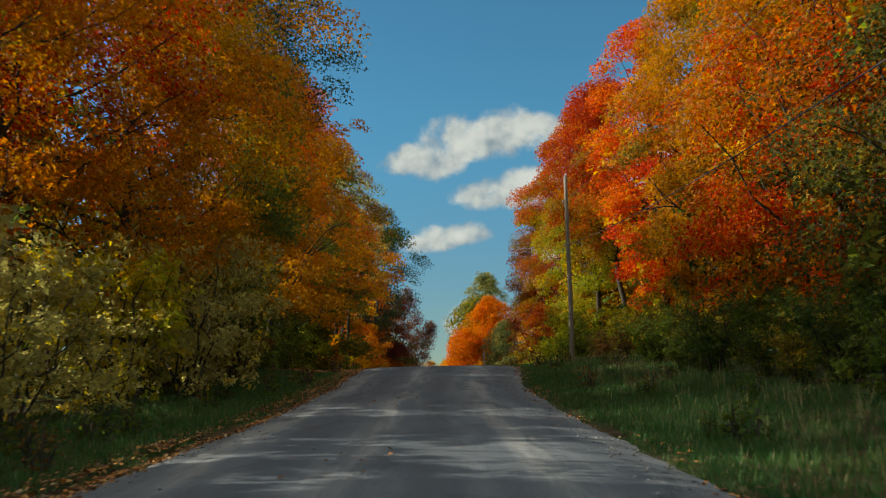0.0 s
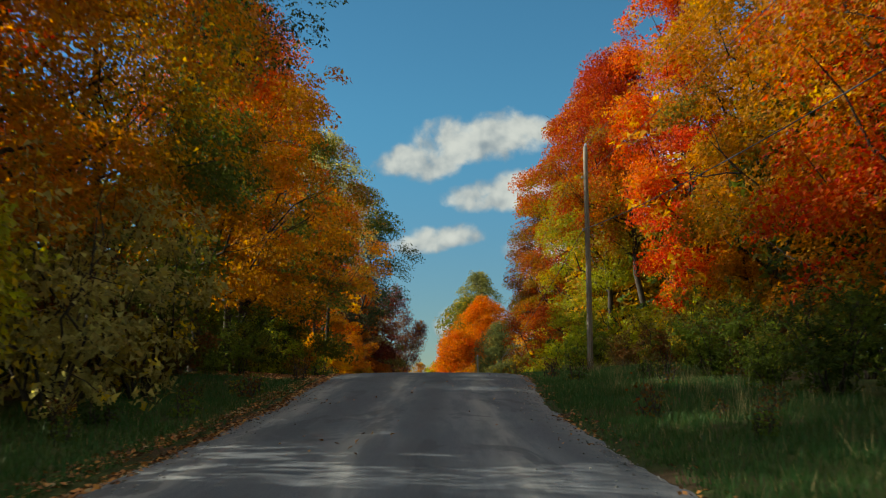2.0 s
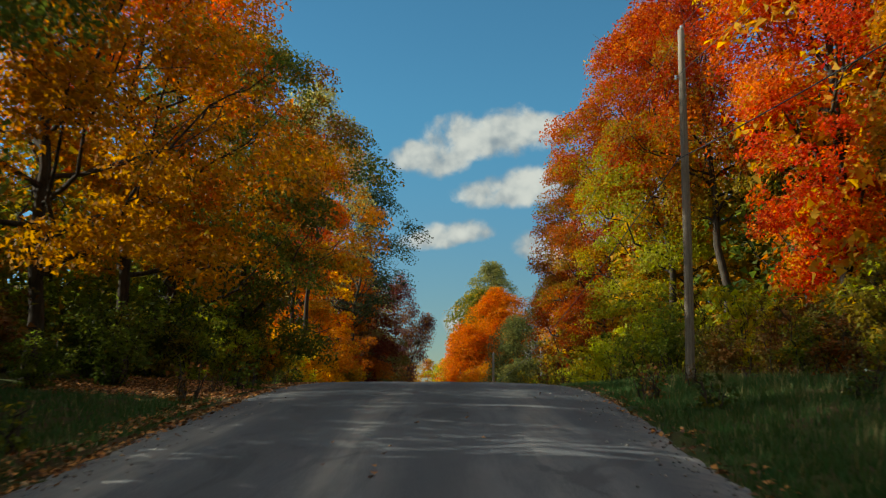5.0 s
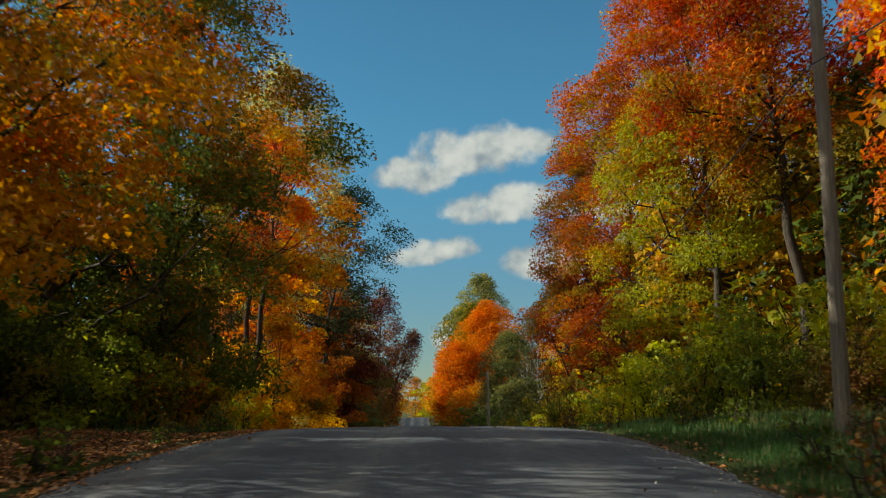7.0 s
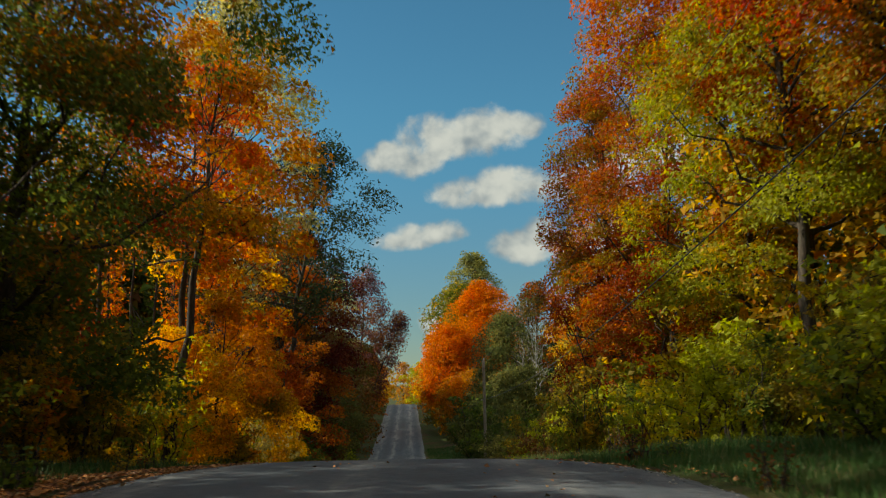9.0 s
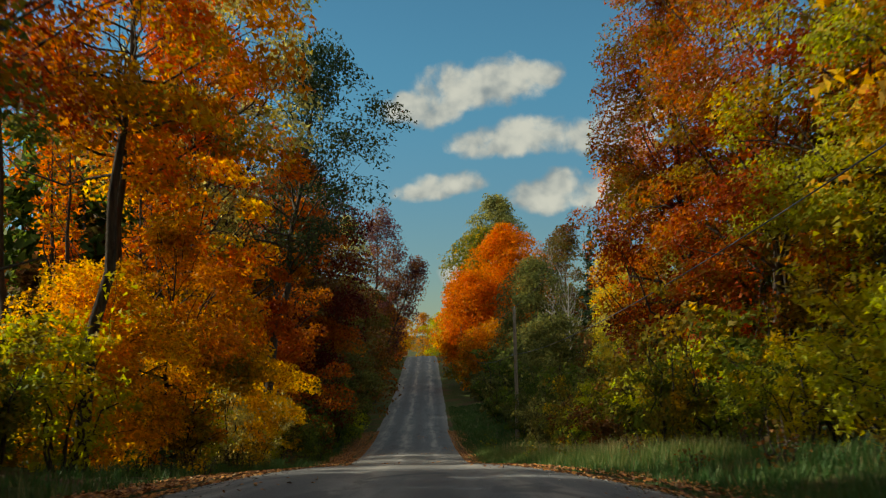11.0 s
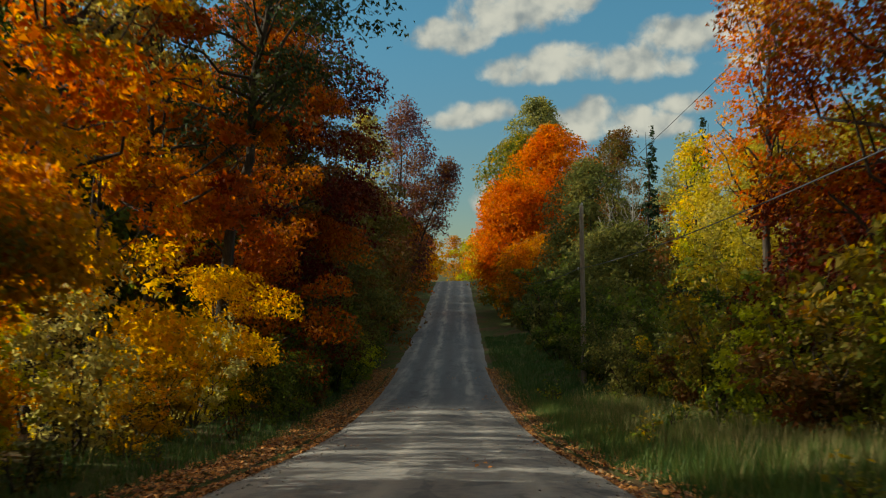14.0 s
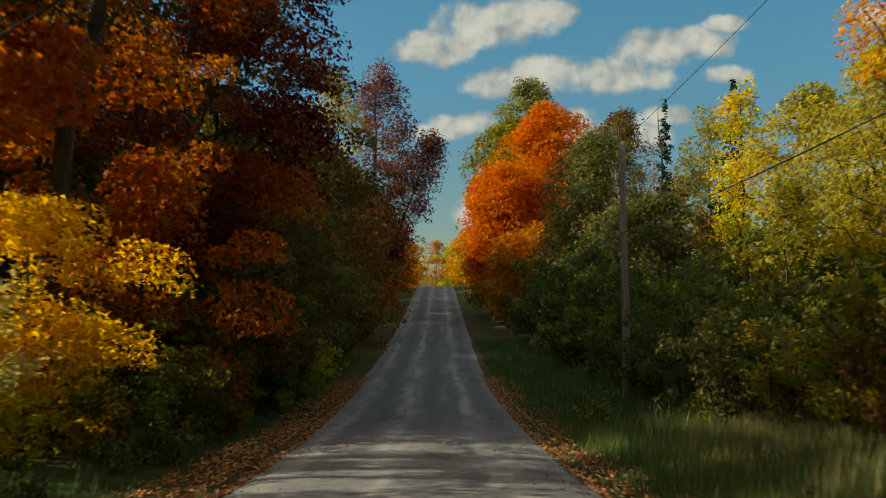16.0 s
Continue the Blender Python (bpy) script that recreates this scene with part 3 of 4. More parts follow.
WEST, EAST = "trees along the west verge", "trees along the east verge"
verge_tree(WEST, "maple_tree", "golden roadside maple turning orange", -10.0, 8, 15, 4.8, "gold", 0.1, "round", 9600, 0.146, 0.3)
verge_tree(WEST, "maple_tree", "low golden maple over pale shrubs", -10.5, 17.5, 15.5, 4.4, "gold_brown", 0.42, "round", 11000, 0.113, 0.3)
verge_tree(WEST, "maple_tree", "deep red roadside maple with rust lower leaves", -11.2, 23.5, 16, 5.0, "red_rust", 0.30, "round", 13000, 0.146, 0.3)
verge_tree(WEST, "maple_tree", "spreading amber and rust maple over the verge", -10.3, 30.5, 16.5, 5.4, "amber", 0.16, "round", 15600, 0.146, 0.6)
verge_tree(WEST, "maple_tree", "rust and dark green maple at the road's edge", -10.0, 37, 16.5, 4.6, "rust_green", 0.14, "round", 10800, 0.155, 0.3)
verge_tree(WEST, "ash_tree", "tall thin-leaved dark green ash", -9.3, 43.5, 20.5, 3.8, "dark_ash", 0.5, "tall", 5600, 0.163, 0.8)
verge_tree(WEST, "maple_tree", "amber maple with a reddening top", -9.8, 48.5, 16.5, 4.6, "amber_red", 0.14, "round", 10800, 0.163, 0.3)
verge_tree(WEST, "maple_tree", "amber orange maple glowing against the light", -9.9, 55, 17, 5.0, "amber_red", 0.18, "round", 12000, 0.163, 0.3)
verge_tree(WEST, "maple_tree", "dark green and rust roadside maple", -11.4, 65, 17.5, 5.0, "rust_green", 0.10, "round", 10200, 0.163, 0.3)
verge_tree(WEST, "maple_tree", "dense dark green maple with rust patches", -9.4, 69.5, 16.5, 4.7, "rust_green", 0.06, "round", 12600, 0.163, 0.3)
verge_tree(WEST, "maple_tree", "red-topped brown maple before the woods", -11.6, 76, 17, 4.6, "red_olive", 0.2, "tall", 6200, 0.18, 0.5)
verge_tree(WEST, "maple_tree", "small amber-yellow maple leafy to the ground", -8.5, 88.2, 7.4, 2.8, "amber", 0.06, "round", 5600, 0.15, 0.4)
verge_tree(WEST, "maple_tree", "dark amber maple with limbs over the road", -10.4, 88, 17.5, 5.0, "amber_red", 0.5, "round", 9000, 0.14, 1.0)
verge_tree(WEST, "maple_tree", "golden-leaved maple at the road's edge", -11.0, 94.5, 12.5, 4.0, "gold_glow", 0.2, "round", 4400, 0.155, 0.4)
verge_tree(WEST, "maple_tree", "low golden maple under taller trees", -9.6, 84.5, 5.0, 2.5, "bright_gold", 0.05, "round", 6800, 0.12, 0.2)
verge_tree(WEST, "maple_tree", "young golden-leaved maple at the wood's edge", -9.9, 91.5, 3.6, 2.0, "gold_glow", 0.05, "round", 4200, 0.12, 0.2)
verge_tree(WEST, "maple_tree", "golden maple with a dark forked trunk", -8.95, 82.5, 16.5, 4.0, "amber", 0.5, "round", 6000, 0.14, 1.5)
verge_tree(WEST, "ash_tree", "very tall pale thin-leaved ash above the road", -11.6, 102, 28.5, 4.8, "pale", 0.35, "tall", 10600, 0.156, 1.0)
verge_tree(WEST, "ash_tree", "dark green ash with branches over the road", -9.5, 109, 22, 4.4, "dark_ash", 0.42, "tall", 8500, 0.14, 3.0)
verge_tree(WEST, "maple_tree", "low golden maple glowing against the light", -9.2, 108.3, 5.2, 2.7, "gold_glow", 0.1, "round", 3000, 0.139, 0.3)
verge_tree(WEST, "maple_tree", "half-grown golden maple leafy to the ground", -10.6, 101.5, 8.5, 3.0, "gold_glow", 0.08, "round", 3600, 0.14, 0.4)
verge_tree(WEST, "maple_tree", "rust maple with thick limbs", -9.8, 117, 18, 4.6, "rust_dark", 0.08, "round", 11200, 0.156, 0.4)
verge_tree(WEST, "maple_tree", "golden orange maple with an open crown", -11.2, 99.5, 18.5, 4.6, "gold_glow", 0.34, "round", 6000, 0.15, 1.0)
verge_tree(WEST, "maple_tree", "brown-red maple with a high crown", -11.2, 107.5, 19, 4.6, "rust_dark", 0.34, "round", 10000, 0.156, 0.4)
verge_tree(WEST, "maple_tree", "dark red maple by the dip in the road", -9.8, 120.5, 17.5, 5.2, "red_brown", 0.08, "round", 12500, 0.156, 0.4)
verge_tree(WEST, "maple_tree", "brown and olive maple in the shade", -10, 127, 16.5, 5.0, "brown", 0.07, "round", 8800, 0.18, 0.5)
# hidden by the trees before it, added to shade the pole and the dip
tree("maple_tree", "tall brown maple hidden behind the verge trees, added for shade", -16.5, 125, 21.5, 5.2, "brown", 0.1, "round", 9000, 0.26, group=WEST, plain=True)
verge_tree(WEST, "maple_tree", "small olive-green maple at the foot of taller trees", -8.0, 122, 6.5, 2.8, "moss", 0.05, "round", 4200, 0.13, 0.4)
verge_tree(WEST, "maple_tree", "brown and olive maple in the dip", -9.4, 136, 12.5, 4.6, "brown", 0.06, "round", 6000, 0.24, 0.5)
verge_tree(WEST, "maple_tree", "olive-brown maple in the dip", -9.6, 146, 12.5, 4.6, "brown", 0.06, "round", 5000, 0.26, 0.5)
verge_tree(WEST, "ash_tree", "tall grey thin-leaved ash above the maples", -10.6, 164, 20.5, 2.5, "pale", 0.35, "tall", 3200, 0.24, 0.5)
verge_tree(WEST, "maple_tree", "brown roadside maple uphill", -10.0, 159, 13.5, 4.2, "brown", 0.06, "round", 4500, 0.28, 0.5)
verge_tree(WEST, "ash_tree", "tall plum-coloured ash with a fine crown", -7.6, 168, 22, 3.1, "plum", 0.2, "tall", 8500, 0.2, 1.0)
verge_tree(WEST, "ash_tree", "dark thin-leaved ash leaning over the road", -8.4, 165.5, 16, 2.3, "plum", 0.25, "tall", 4800, 0.2, 6.2)
verge_tree(WEST, "maple_tree", "rust-brown roadside maple uphill", -10.5, 186, 13, 4.4, "rust", 0.06, "round", 4000, 0.3, 0.5)
verge_tree(WEST, "maple_tree", "brown roadside maple uphill", -11.0, 200, 13, 4.4, "brown", 0.06, "round", 3600, 0.32, 0.5)
verge_tree(WEST, "maple_tree", "amber roadside maple near the far rise", -11.0, 216, 12, 4.4, "amber", 0.06, "round", 3600, 0.32, 0.5)
verge_tree(WEST, "maple_tree", "gold roadside maple on the far rise", -12.0, 236, 11, 4.4, "gold", 0.06, "round", 3200, 0.34, 0.5)
verge_tree(WEST, "maple_tree", "orange roadside maple on the far rise", -12.5, 256, 10, 4.4, "orange", 0.06, "round", 3000, 0.36, 0.5)
verge_tree(WEST, "maple_tree", "rust maple beyond the far rise", -12.0, 275, 12, 4.2, "rust", 0.06, "round", 2600, 0.4, 0)
verge_tree(WEST, "maple_tree", "gold maple near the far bend", -12.0, 296, 12, 4.2, "gold", 0.06, "round", 2600, 0.4, 0)
verge_tree(WEST, "maple_tree", "orange maple near the far bend", -12.5, 322, 13, 4.6, "orange", 0.06, "round", 2600, 0.4, 0)

verge_tree(EAST, "maple_tree", "flame-topped maple with dark green lower leaves", 13.6, 22.5, 17, 5.0, "shaded_flame", 0.12, "round", 10800, 0.155, -0.6)
verge_tree(EAST, "maple_tree", "tall scarlet and gold maple in full sun", 13.6, 31.5, 18.5, 5.0, "flame_gold", 0.1, "round", 13200, 0.155, -1.0)
verge_tree(EAST, "maple_tree", "gold-brown and olive maple with dark lower limbs", 14.2, 39, 18.5, 4.4, "gold_brown", 0.1, "round", 12000, 0.155, -0.8)
verge_tree(EAST, "maple_tree", "amber and olive maple in full sun", 13.2, 46.5, 19.5, 3.6, "gold_brown", 0.1, "tall", 10800, 0.155, -0.6)
verge_tree(EAST, "maple_tree", "bright scarlet maple in full sun", 13.2, 57, 20.5, 3.8, "scarlet", 0.14, "tall", 12000, 0.155, -0.8)
verge_tree(EAST, "maple_tree", "red and gold maple with dark limbs", 13.4, 70.5, 22, 4.4, "red_lime", 0.34, "tall", 14500, 0.155, -1.2)
verge_tree(EAST, "maple_tree", "rust and yellow-green maple with dark trunk", 12.9, 78.4, 22.5, 4.8, "rust_lime", 0.3, "round", 15000, 0.163, -1)
verge_tree(EAST, "maple_tree", "yellow-green maple with a rust top", 13.4, 85, 19.5, 4.3, "rust_lime", 0.2, "round", 10800, 0.163, -1)
verge_tree(EAST, "maple_tree", "orange and red maple leaning to the road", 10.9, 98.5, 20.5, 3.7, "rust_olive", 0.12, "tall", 13500, 0.146, -1.6)
verge_tree(EAST, "maple_tree", "rust orange maple at the road's edge", 11.4, 91, 21, 4.0, "rust_olive", 0.1, "round", 11400, 0.155, -0.6)
verge_tree(EAST, "maple_tree", "dark red small maple", 11.5, 105, 7.2, 3.4, "red_brown", 0.1, "round", 8800, 0.148, -0.4)
verge_tree(EAST, "maple_tree", "dark red and olive maple behind the verge", 14.0, 102, 15, 3.8, "red_olive", 0.12, "round", 9000, 0.15, -0.4)
verge_tree(EAST, "maple_tree", "slim orange maple with a thin crown", 10.3, 111.4, 17, 2.2, "orange", 0.35, "tall", 3800, 0.139, 0.6)
verge_tree(EAST, "cedar_tree", "dark green cedar at the wood's edge", 10.8, 108.5, 7.5, 2.2, "needles", 0.05, "cone", 5200, 0.164, 0)
verge_tree(EAST, "poplar_tree", "pale yellow-green young poplar", 13.4, 121, 11.5, 2.4, "straw", 0.3, "tall", 3800, 0.148, 0)
verge_tree(EAST, "poplar_tree", "thin pale yellow poplar in the sun", 16.5, 127, 13, 2.8, "straw", 0.3, "tall", 4600, 0.156, 0)
verge_tree(EAST, "birch_tree", "slim bright yellow birch", 14.9, 142, 14.6, 1.5, "yellow", 0.3, "tall", 3000, 0.19, 0)
verge_tree(EAST, "poplar_tree", "pale yellow-green poplar in the sun", 17.0, 138, 13.5, 3.0, "straw", 0.2, "tall", 6000, 0.22, 0)
verge_tree(EAST, "birch_tree", "pale yellow birch at the wood's edge", 21.0, 131, 14, 3.2, "straw", 0.2, "tall", 6000, 0.22, 0)
verge_tree(EAST, "birch_tree", "thin brown birch losing its leaves", 19.0, 117, 14, 2.6, "brown", 0.25, "tall", 2000, 0.156, 0)
verge_tree(EAST, "maple_tree", "olive-green tree in the dip", 9.4, 150, 8.5, 3.2, "moss", 0.06, "round", 5000, 0.24, 0)
verge_tree(EAST, "maple_tree", "olive tree in the dip behind the pole", 10.0, 141, 8.5, 3.2, "moss", 0.06, "round", 4500, 0.24, 0)
verge_tree(EAST, "ash_tree", "dull green ash in the dip", 10.5, 165, 15.2, 4.2, "moss", 0.1, "round", 12000, 0.25, 0)
verge_tree(EAST, "maple_tree", "large bright orange maple across the dip", 9.2, 187, 20.6, 6.4, "flame", 0.06, "round", 22000, 0.27, 0)
verge_tree(EAST, "maple_tree", "bright orange round maple beside a larger one", 4.4, 184, 14.5, 4.8, "flame", 0.2, "round", 13000, 0.27, 0)
verge_tree(EAST, "poplar_tree", "tall grey-green poplar above the maples", 9.2, 213, 28, 5.2, "poplar", 0.12, "tall", 17000, 0.3, 0)
verge_tree(EAST, "maple_tree", "olive-yellow maple behind the orange one", 6.4, 206, 22, 5.8, "olive", 0.08, "round", 14000, 0.32, 0)
verge_tree(EAST, "ash_tree", "brown thin-leaved ash", 15.0, 182, 19.5, 3.6, "brown", 0.2, "tall", 2200, 0.26, 0)
verge_tree(EAST, "ash_tree", "grey-brown ash in the haze of the dip", 18.5, 200, 22, 4.4, "brown", 0.12, "tall", 7000, 0.3, 0)
verge_tree(EAST, "spruce_tree", "slim dark green spruce", 18.6, 178, 20.5, 2.2, "needles", 0.05, "cone", 5000, 0.28, 0)
verge_tree(EAST, "spruce_tree", "slim tall spruce behind yellow birches", 19.6, 160, 19, 2.2, "needles", 0.05, "cone", 5000, 0.28, 0)
verge_tree(EAST, "ash_tree", "green thin-leaved ash", 21.5, 174, 18, 3.6, "poplar", 0.15, "tall", 3600, 0.28, 0)
verge_tree(EAST, "maple_tree", "gold roadside maple uphill", 5.6, 226, 11, 4.2, "gold", 0.06, "round", 3400, 0.34, 0)
verge_tree(EAST, "maple_tree", "orange roadside maple on the far rise", 5.0, 246, 10, 4.2, "amber", 0.06, "round", 3000, 0.36, 0)
verge_tree(EAST, "maple_tree", "yellow roadside maple on the far rise", 4.5, 262, 9, 4.0, "yellow", 0.06, "round", 3000, 0.36, 0)
verge_tree(EAST, "maple_tree", "gold maple beyond the far rise", 3.0, 282, 11, 4.2, "gold", 0.06, "round", 2600, 0.4, 0)
verge_tree(EAST, "maple_tree", "orange maple beyond the far rise", 2.0, 300, 12, 4.2, "orange", 0.06, "round", 2600, 0.4, 0)
verge_tree(EAST, "maple_tree", "olive maple beyond the far rise", -0.5, 325, 13, 4.6, "gold_green", 0.06, "round", 2600, 0.4, 0)
verge_tree(EAST, "maple_tree", "amber maple at the far bend of the road", -5.5, 352, 15, 5.0, "amber", 0.06, "round", 2600, 0.42, 0)

verge_tree(EAST, "maple_tree", "small olive-gold maple below a larger orange one", 4.3, 171, 7.8, 2.7, "amber_green", 0.05, "round", 3200, 0.24, 0)
verge_tree(EAST, "maple_tree", "small olive maple below a larger orange one", 6.6, 174, 8.6, 2.8, "gold_brown", 0.05, "round", 3200, 0.24, 0)
verge_tree(EAST, "maple_tree", "small amber maple near the far pole", 3.4, 190, 7.5, 2.6, "amber_green", 0.05, "round", 2800, 0.26, 0)
tree("ash_tree", "bare pale grey dead ash in the dip", 12.9, 157, 14.3, 2.6, "brown", 0.3, "vase", 0, 0.2, bark=PALE_BARK, group=EAST, twiggy=5)
tree("ash_tree", "nearly bare pale ash with a few brown leaves", 12.9, 172, 17, 3.0, "brown", 0.3, "tall", 500, 0.24, bark=PALE_BARK, group=EAST, twiggy=5)

# slim trees and bare stems at the wood's edge, added to stripe the sunlight
rng = np.random.default_rng(21)
# mostly hidden young trees, there for the shade they cast on the road
for k, yy in enumerate((89.9, 98.2, 101.0, 103.2, 107.0, 113.2)):
    tree("maple_tree", "slim hidden maple added to cast stripes of shade", -15.5 - 6.5 * ((k * 0.618) % 1.0), yy, rng.uniform(14, 17), 0.4, "gold_glow" if k % 3 else "rust", 0.2, "tall", 1300, 0.24, (rng.uniform(-0.5, 0.5), rng.uniform(-0.5, 0.5)), group=WEST, twiggy=1, plain=True)
for k in range(10):
    yy = 86.0 + 2.7 * k + rng.uniform(-0.9, 0.9)
    tree("maple_tree", "slim dark-stemmed maple with a high golden crown", -12.6 - 8.5 * ((k * 0.382) % 1.0), yy, rng.uniform(13, 16), 1.3, "gold_glow" if k % 3 else "rust", 0.76, "tall", 220, 0.22, (rng.uniform(-0.8, 0.8), rng.uniform(-0.6, 0.6)), group=WEST, twiggy=1, plain=True)

# trees of the woods behind, a few kinds set out again and again
rng = np.random.default_rng(5)
BACK = [("maple_tree", "olive maple of the woods behind the verge", 15, 4.6, "olive", 0.08, "round"), ("maple_tree", "gold maple of the woods behind the verge", 16, 4.6, "gold", 0.1, "round"),
        ("maple_tree", "brown maple of the woods behind the verge", 14, 4.6, "brown", 0.06, "round"), ("maple_tree", "rust maple of the woods behind the verge", 15, 4.6, "rust", 0.08, "round"),
        ("ash_tree", "dark green ash of the woods behind the verge", 15, 4.4, "dark", 0.05, "tall")]
models = []
for k, (name, label, H, R, leaf, clear, shape) in enumerate(BACK):
    models.append(tree(name, label, -19.0, 8.0 + 9 * k, H, R, leaf, clear, shape, 1900, 0.60, seed=70 + k, group="trees of the woods", twiggy=1, plain=True))
fine = [tree(name, label, 19.0, 8.0 + 9 * k, H, R, leaf, clear, shape, 4600, 0.36, seed=90 + k, group="trees of the woods", twiggy=1, plain=True) for k, (name, label, H, R, leaf, clear, shape) in enumerate(BACK)]
spots = []
for side, d0, gap, y in ((-1, 13.8, 5.5, 41.5), (-1, 17.5, 7.5, -22.0), (-1, 25.0, 10.0, 22.0), (-1, 21.0, 4.6, 116.0), (-1, 34.0, 5.5, 20.0), (1, 20.5, 5.5, 55.0), (1, 17.0, 7.0, 14.0), (1, 24.0, 9.0, 18.0)):
    while y < 290:
        if d0 > 30 and y > 122 or d0 == 20.5 and y > 108:
            break
        # gaps left in the west rows let the sun through to the road
        open_sky = side < 0 and d0 < 30 and (d0 < 15 and (y > 178 or 76 < y < 110) or 12 < y < 28 or 44 < y < 51 or (77 if d0 < 20 else 84) < y < 115)
        if not open_sky:
            spots.append((side * (d0 + rng.uniform(-1.2, 1.2)) + float(middle(y)), y + rng.uniform(-1.5, 1.5), side))
        y += gap * (1.0 if y < 140 else 1.5)
for x, y, side in spots:
    pick = rng.choice(5, p=[0.3, 0.1, 0.2, 0.1, 0.3] if side < 0 else [0.25, 0.3, 0.1, 0.15, 0.2])
    if side > 0 and 108 < y < 180:
        pick = (0, 2, 4)[pick % 3]
    sc = rng.uniform(0.78, 1.0)
    if -16 < x - float(middle(y)) < 0:
        sc *= 0.72
    elif side < 0 and 40 < y < 84:
        sc *= 0.8
    # hidden west rows made taller to throw shade across the dip
    if -29 < x - float(middle(y)) < -19.5 and y > 116:
        sc *= 1.6 if y < 200 else 1.2
    if x - float(middle(y)) < -31:
        sc *= 0.8
    if side > 0 and y < 100:
        sc *= 1.18
    if side > 0 and 108 < y < 180:
        sc *= 0.62
    t = copy_thing((fine if side > 0 and y < 115 or side < 0 and y < 84 and x > -16 else models)[pick], pose(x, y, height(x, y) - 0.1, 0, 0, rng.uniform(0, 360)))
    t.scale = (sc, sc, sc * rng.uniform(0.9, 1.05))

# shrubs of the verge
KINDS = [("pale", "dusty pale-leaved shrub at the verge", 4.2, 1.9), ("olive", "olive-leaved shrub at the verge", 3.6, 1.8), ("dark", "dark green shrub in the shade", 3.4, 1.9), ("gold_green", "yellow-green shrub at the verge", 3.4, 1.7),
         ("green", "green-leaved shrub at the verge", 3.0, 1.7), ("brown", "brown-leaved shrub at the verge", 3.0, 1.7), ("gold", "golden-leaved shrub at the verge", 3.4, 1.7), ("rust", "rust-leaved shrub at the verge", 2.6, 1.5), ("moss", "dull green shrub in the shade", 3.4, 1.8)]
bush = {}
for k, (leaf, label, H, R) in enumerate(KINDS):
    bush[leaf, 1] = shrub("shrub", label, -17.0 - 0.3 * k, 3.0 + 4 * k, H, R, leaf, 1700, 0.19, seed=300 + k, group="shrubs along the road", stems=8, plain=True)
    bush[leaf, 0] = shrub("shrub", label, -14.0 - 0.3 * k, 3.0 + 4 * k, H, R, leaf, 3000, 0.135, seed=200 + k, group="shrubs along the road", stems=8, plain=True)
BELTS = [  # side, from y, to y, offset from the road's middle, leaves
    (-1, 12, 34, 7.0, ("pale", "pale", "gold_green")), (-1, 34, 52, 8.4, ("olive", "dark", "brown")), (-1, 52, 69, 9.6, ("dark", "dark", "green")),
    (-1, 56, 84, 13.2, ("dark", "olive", "brown")), (-1, 69, 88, 8.0, ("gold", "gold_green", "gold", "olive")), (-1, 88, 112, 6.8, ("olive", "gold_green", "pale", "gold")), (-1, 86, 116, 11.4, ("gold", "gold_green", "olive", "rust")), (-1, 109, 170, 5.3, ("dark", "green", "brown", "dark")), (-1, 170, 275, 7.2, ("brown", "rust", "olive")),
    (1, 14, 40, 9.0, ("dark", "olive", "dark")), (1, 40, 62, 10.0, ("olive", "gold_green", "brown")), (1, 62, 86, 9.2, ("gold_green", "olive", "gold_green", "green")),
    (1, 86, 112, 7.8, ("olive", "gold_green", "olive", "brown", "green")), (1, 112, 180, 7.4, ("dark", "dark", "dark", "moss")), (1, 180, 275, 8.2, ("olive", "gold", "dark")),
]
for side, y0, y1, off, kinds in BELTS:
    for lane in range(2):
        y = y0 + lane * 1.3
        while y < y1:
            yy, d = y + rng.uniform(-0.6, 0.6), off + lane * 2.6 + rng.uniform(-0.5, 0.5)
            x = float(middle(yy)) + side * d
            low = side < 0 and (14 < y < 26 or 44 < y < 54 or 86 < y < 116 and off < 12) or side > 0 and y < 62
            sc = rng.uniform(0.75, 1.25) * (1.25 if lane else 1.0) * (0.6 if off == 11.4 else 1.0) * ((0.98 if side < 0 and y < 30 else 0.72) if low else 1.0) * (1.25 if y > 130 else 1.0)
            t = copy_thing(bush[kinds[rng.integers(len(kinds))], int(lane or y > 130)], pose(x, yy, height(x, yy) - 0.05, 0, 0, rng.uniform(0, 360)))
            t.scale = (sc, sc, sc * rng.uniform(0.85, 1.2))
            y += 3.1 if y < 130 else 6.5

# low weeds standing in the verge grass
weeds = [shrub("weed", "low green weed in the verge grass", -15.0, 2.0, 0.55, 0.32, "dark", 150, 0.085, seed=400, group="weeds of the verges", stems=6),
         shrub("weed", "low dry brown weed in the verge grass", -15.0, 3.0, 0.7, 0.3, "brown", 110, 0.07, seed=401, group="weeds of the verges", stems=7),
         shrub("weed", "low yellowing weed in the verge grass", -15.0, 4.0, 0.6, 0.34, "olive", 140, 0.09, seed=402, group="weeds of the verges", stems=6)]
for k in range(100):
    side = 1 if k % 2 else -1
    yy = rng.uniform(9, 118)
    d = rng.uniform(4.4, 8.6) if side > 0 else rng.uniform(4.2, 6.0)
    x = float(middle(yy)) + side * d
    sc = rng.uniform(0.5, 1.3)
    t = copy_thing(weeds[rng.integers(2 if yy < 66 else 3)], pose(x, yy, height(x, yy) - 0.03, 0, 0, rng.uniform(0, 360)))
    t.scale = (sc, sc, sc)

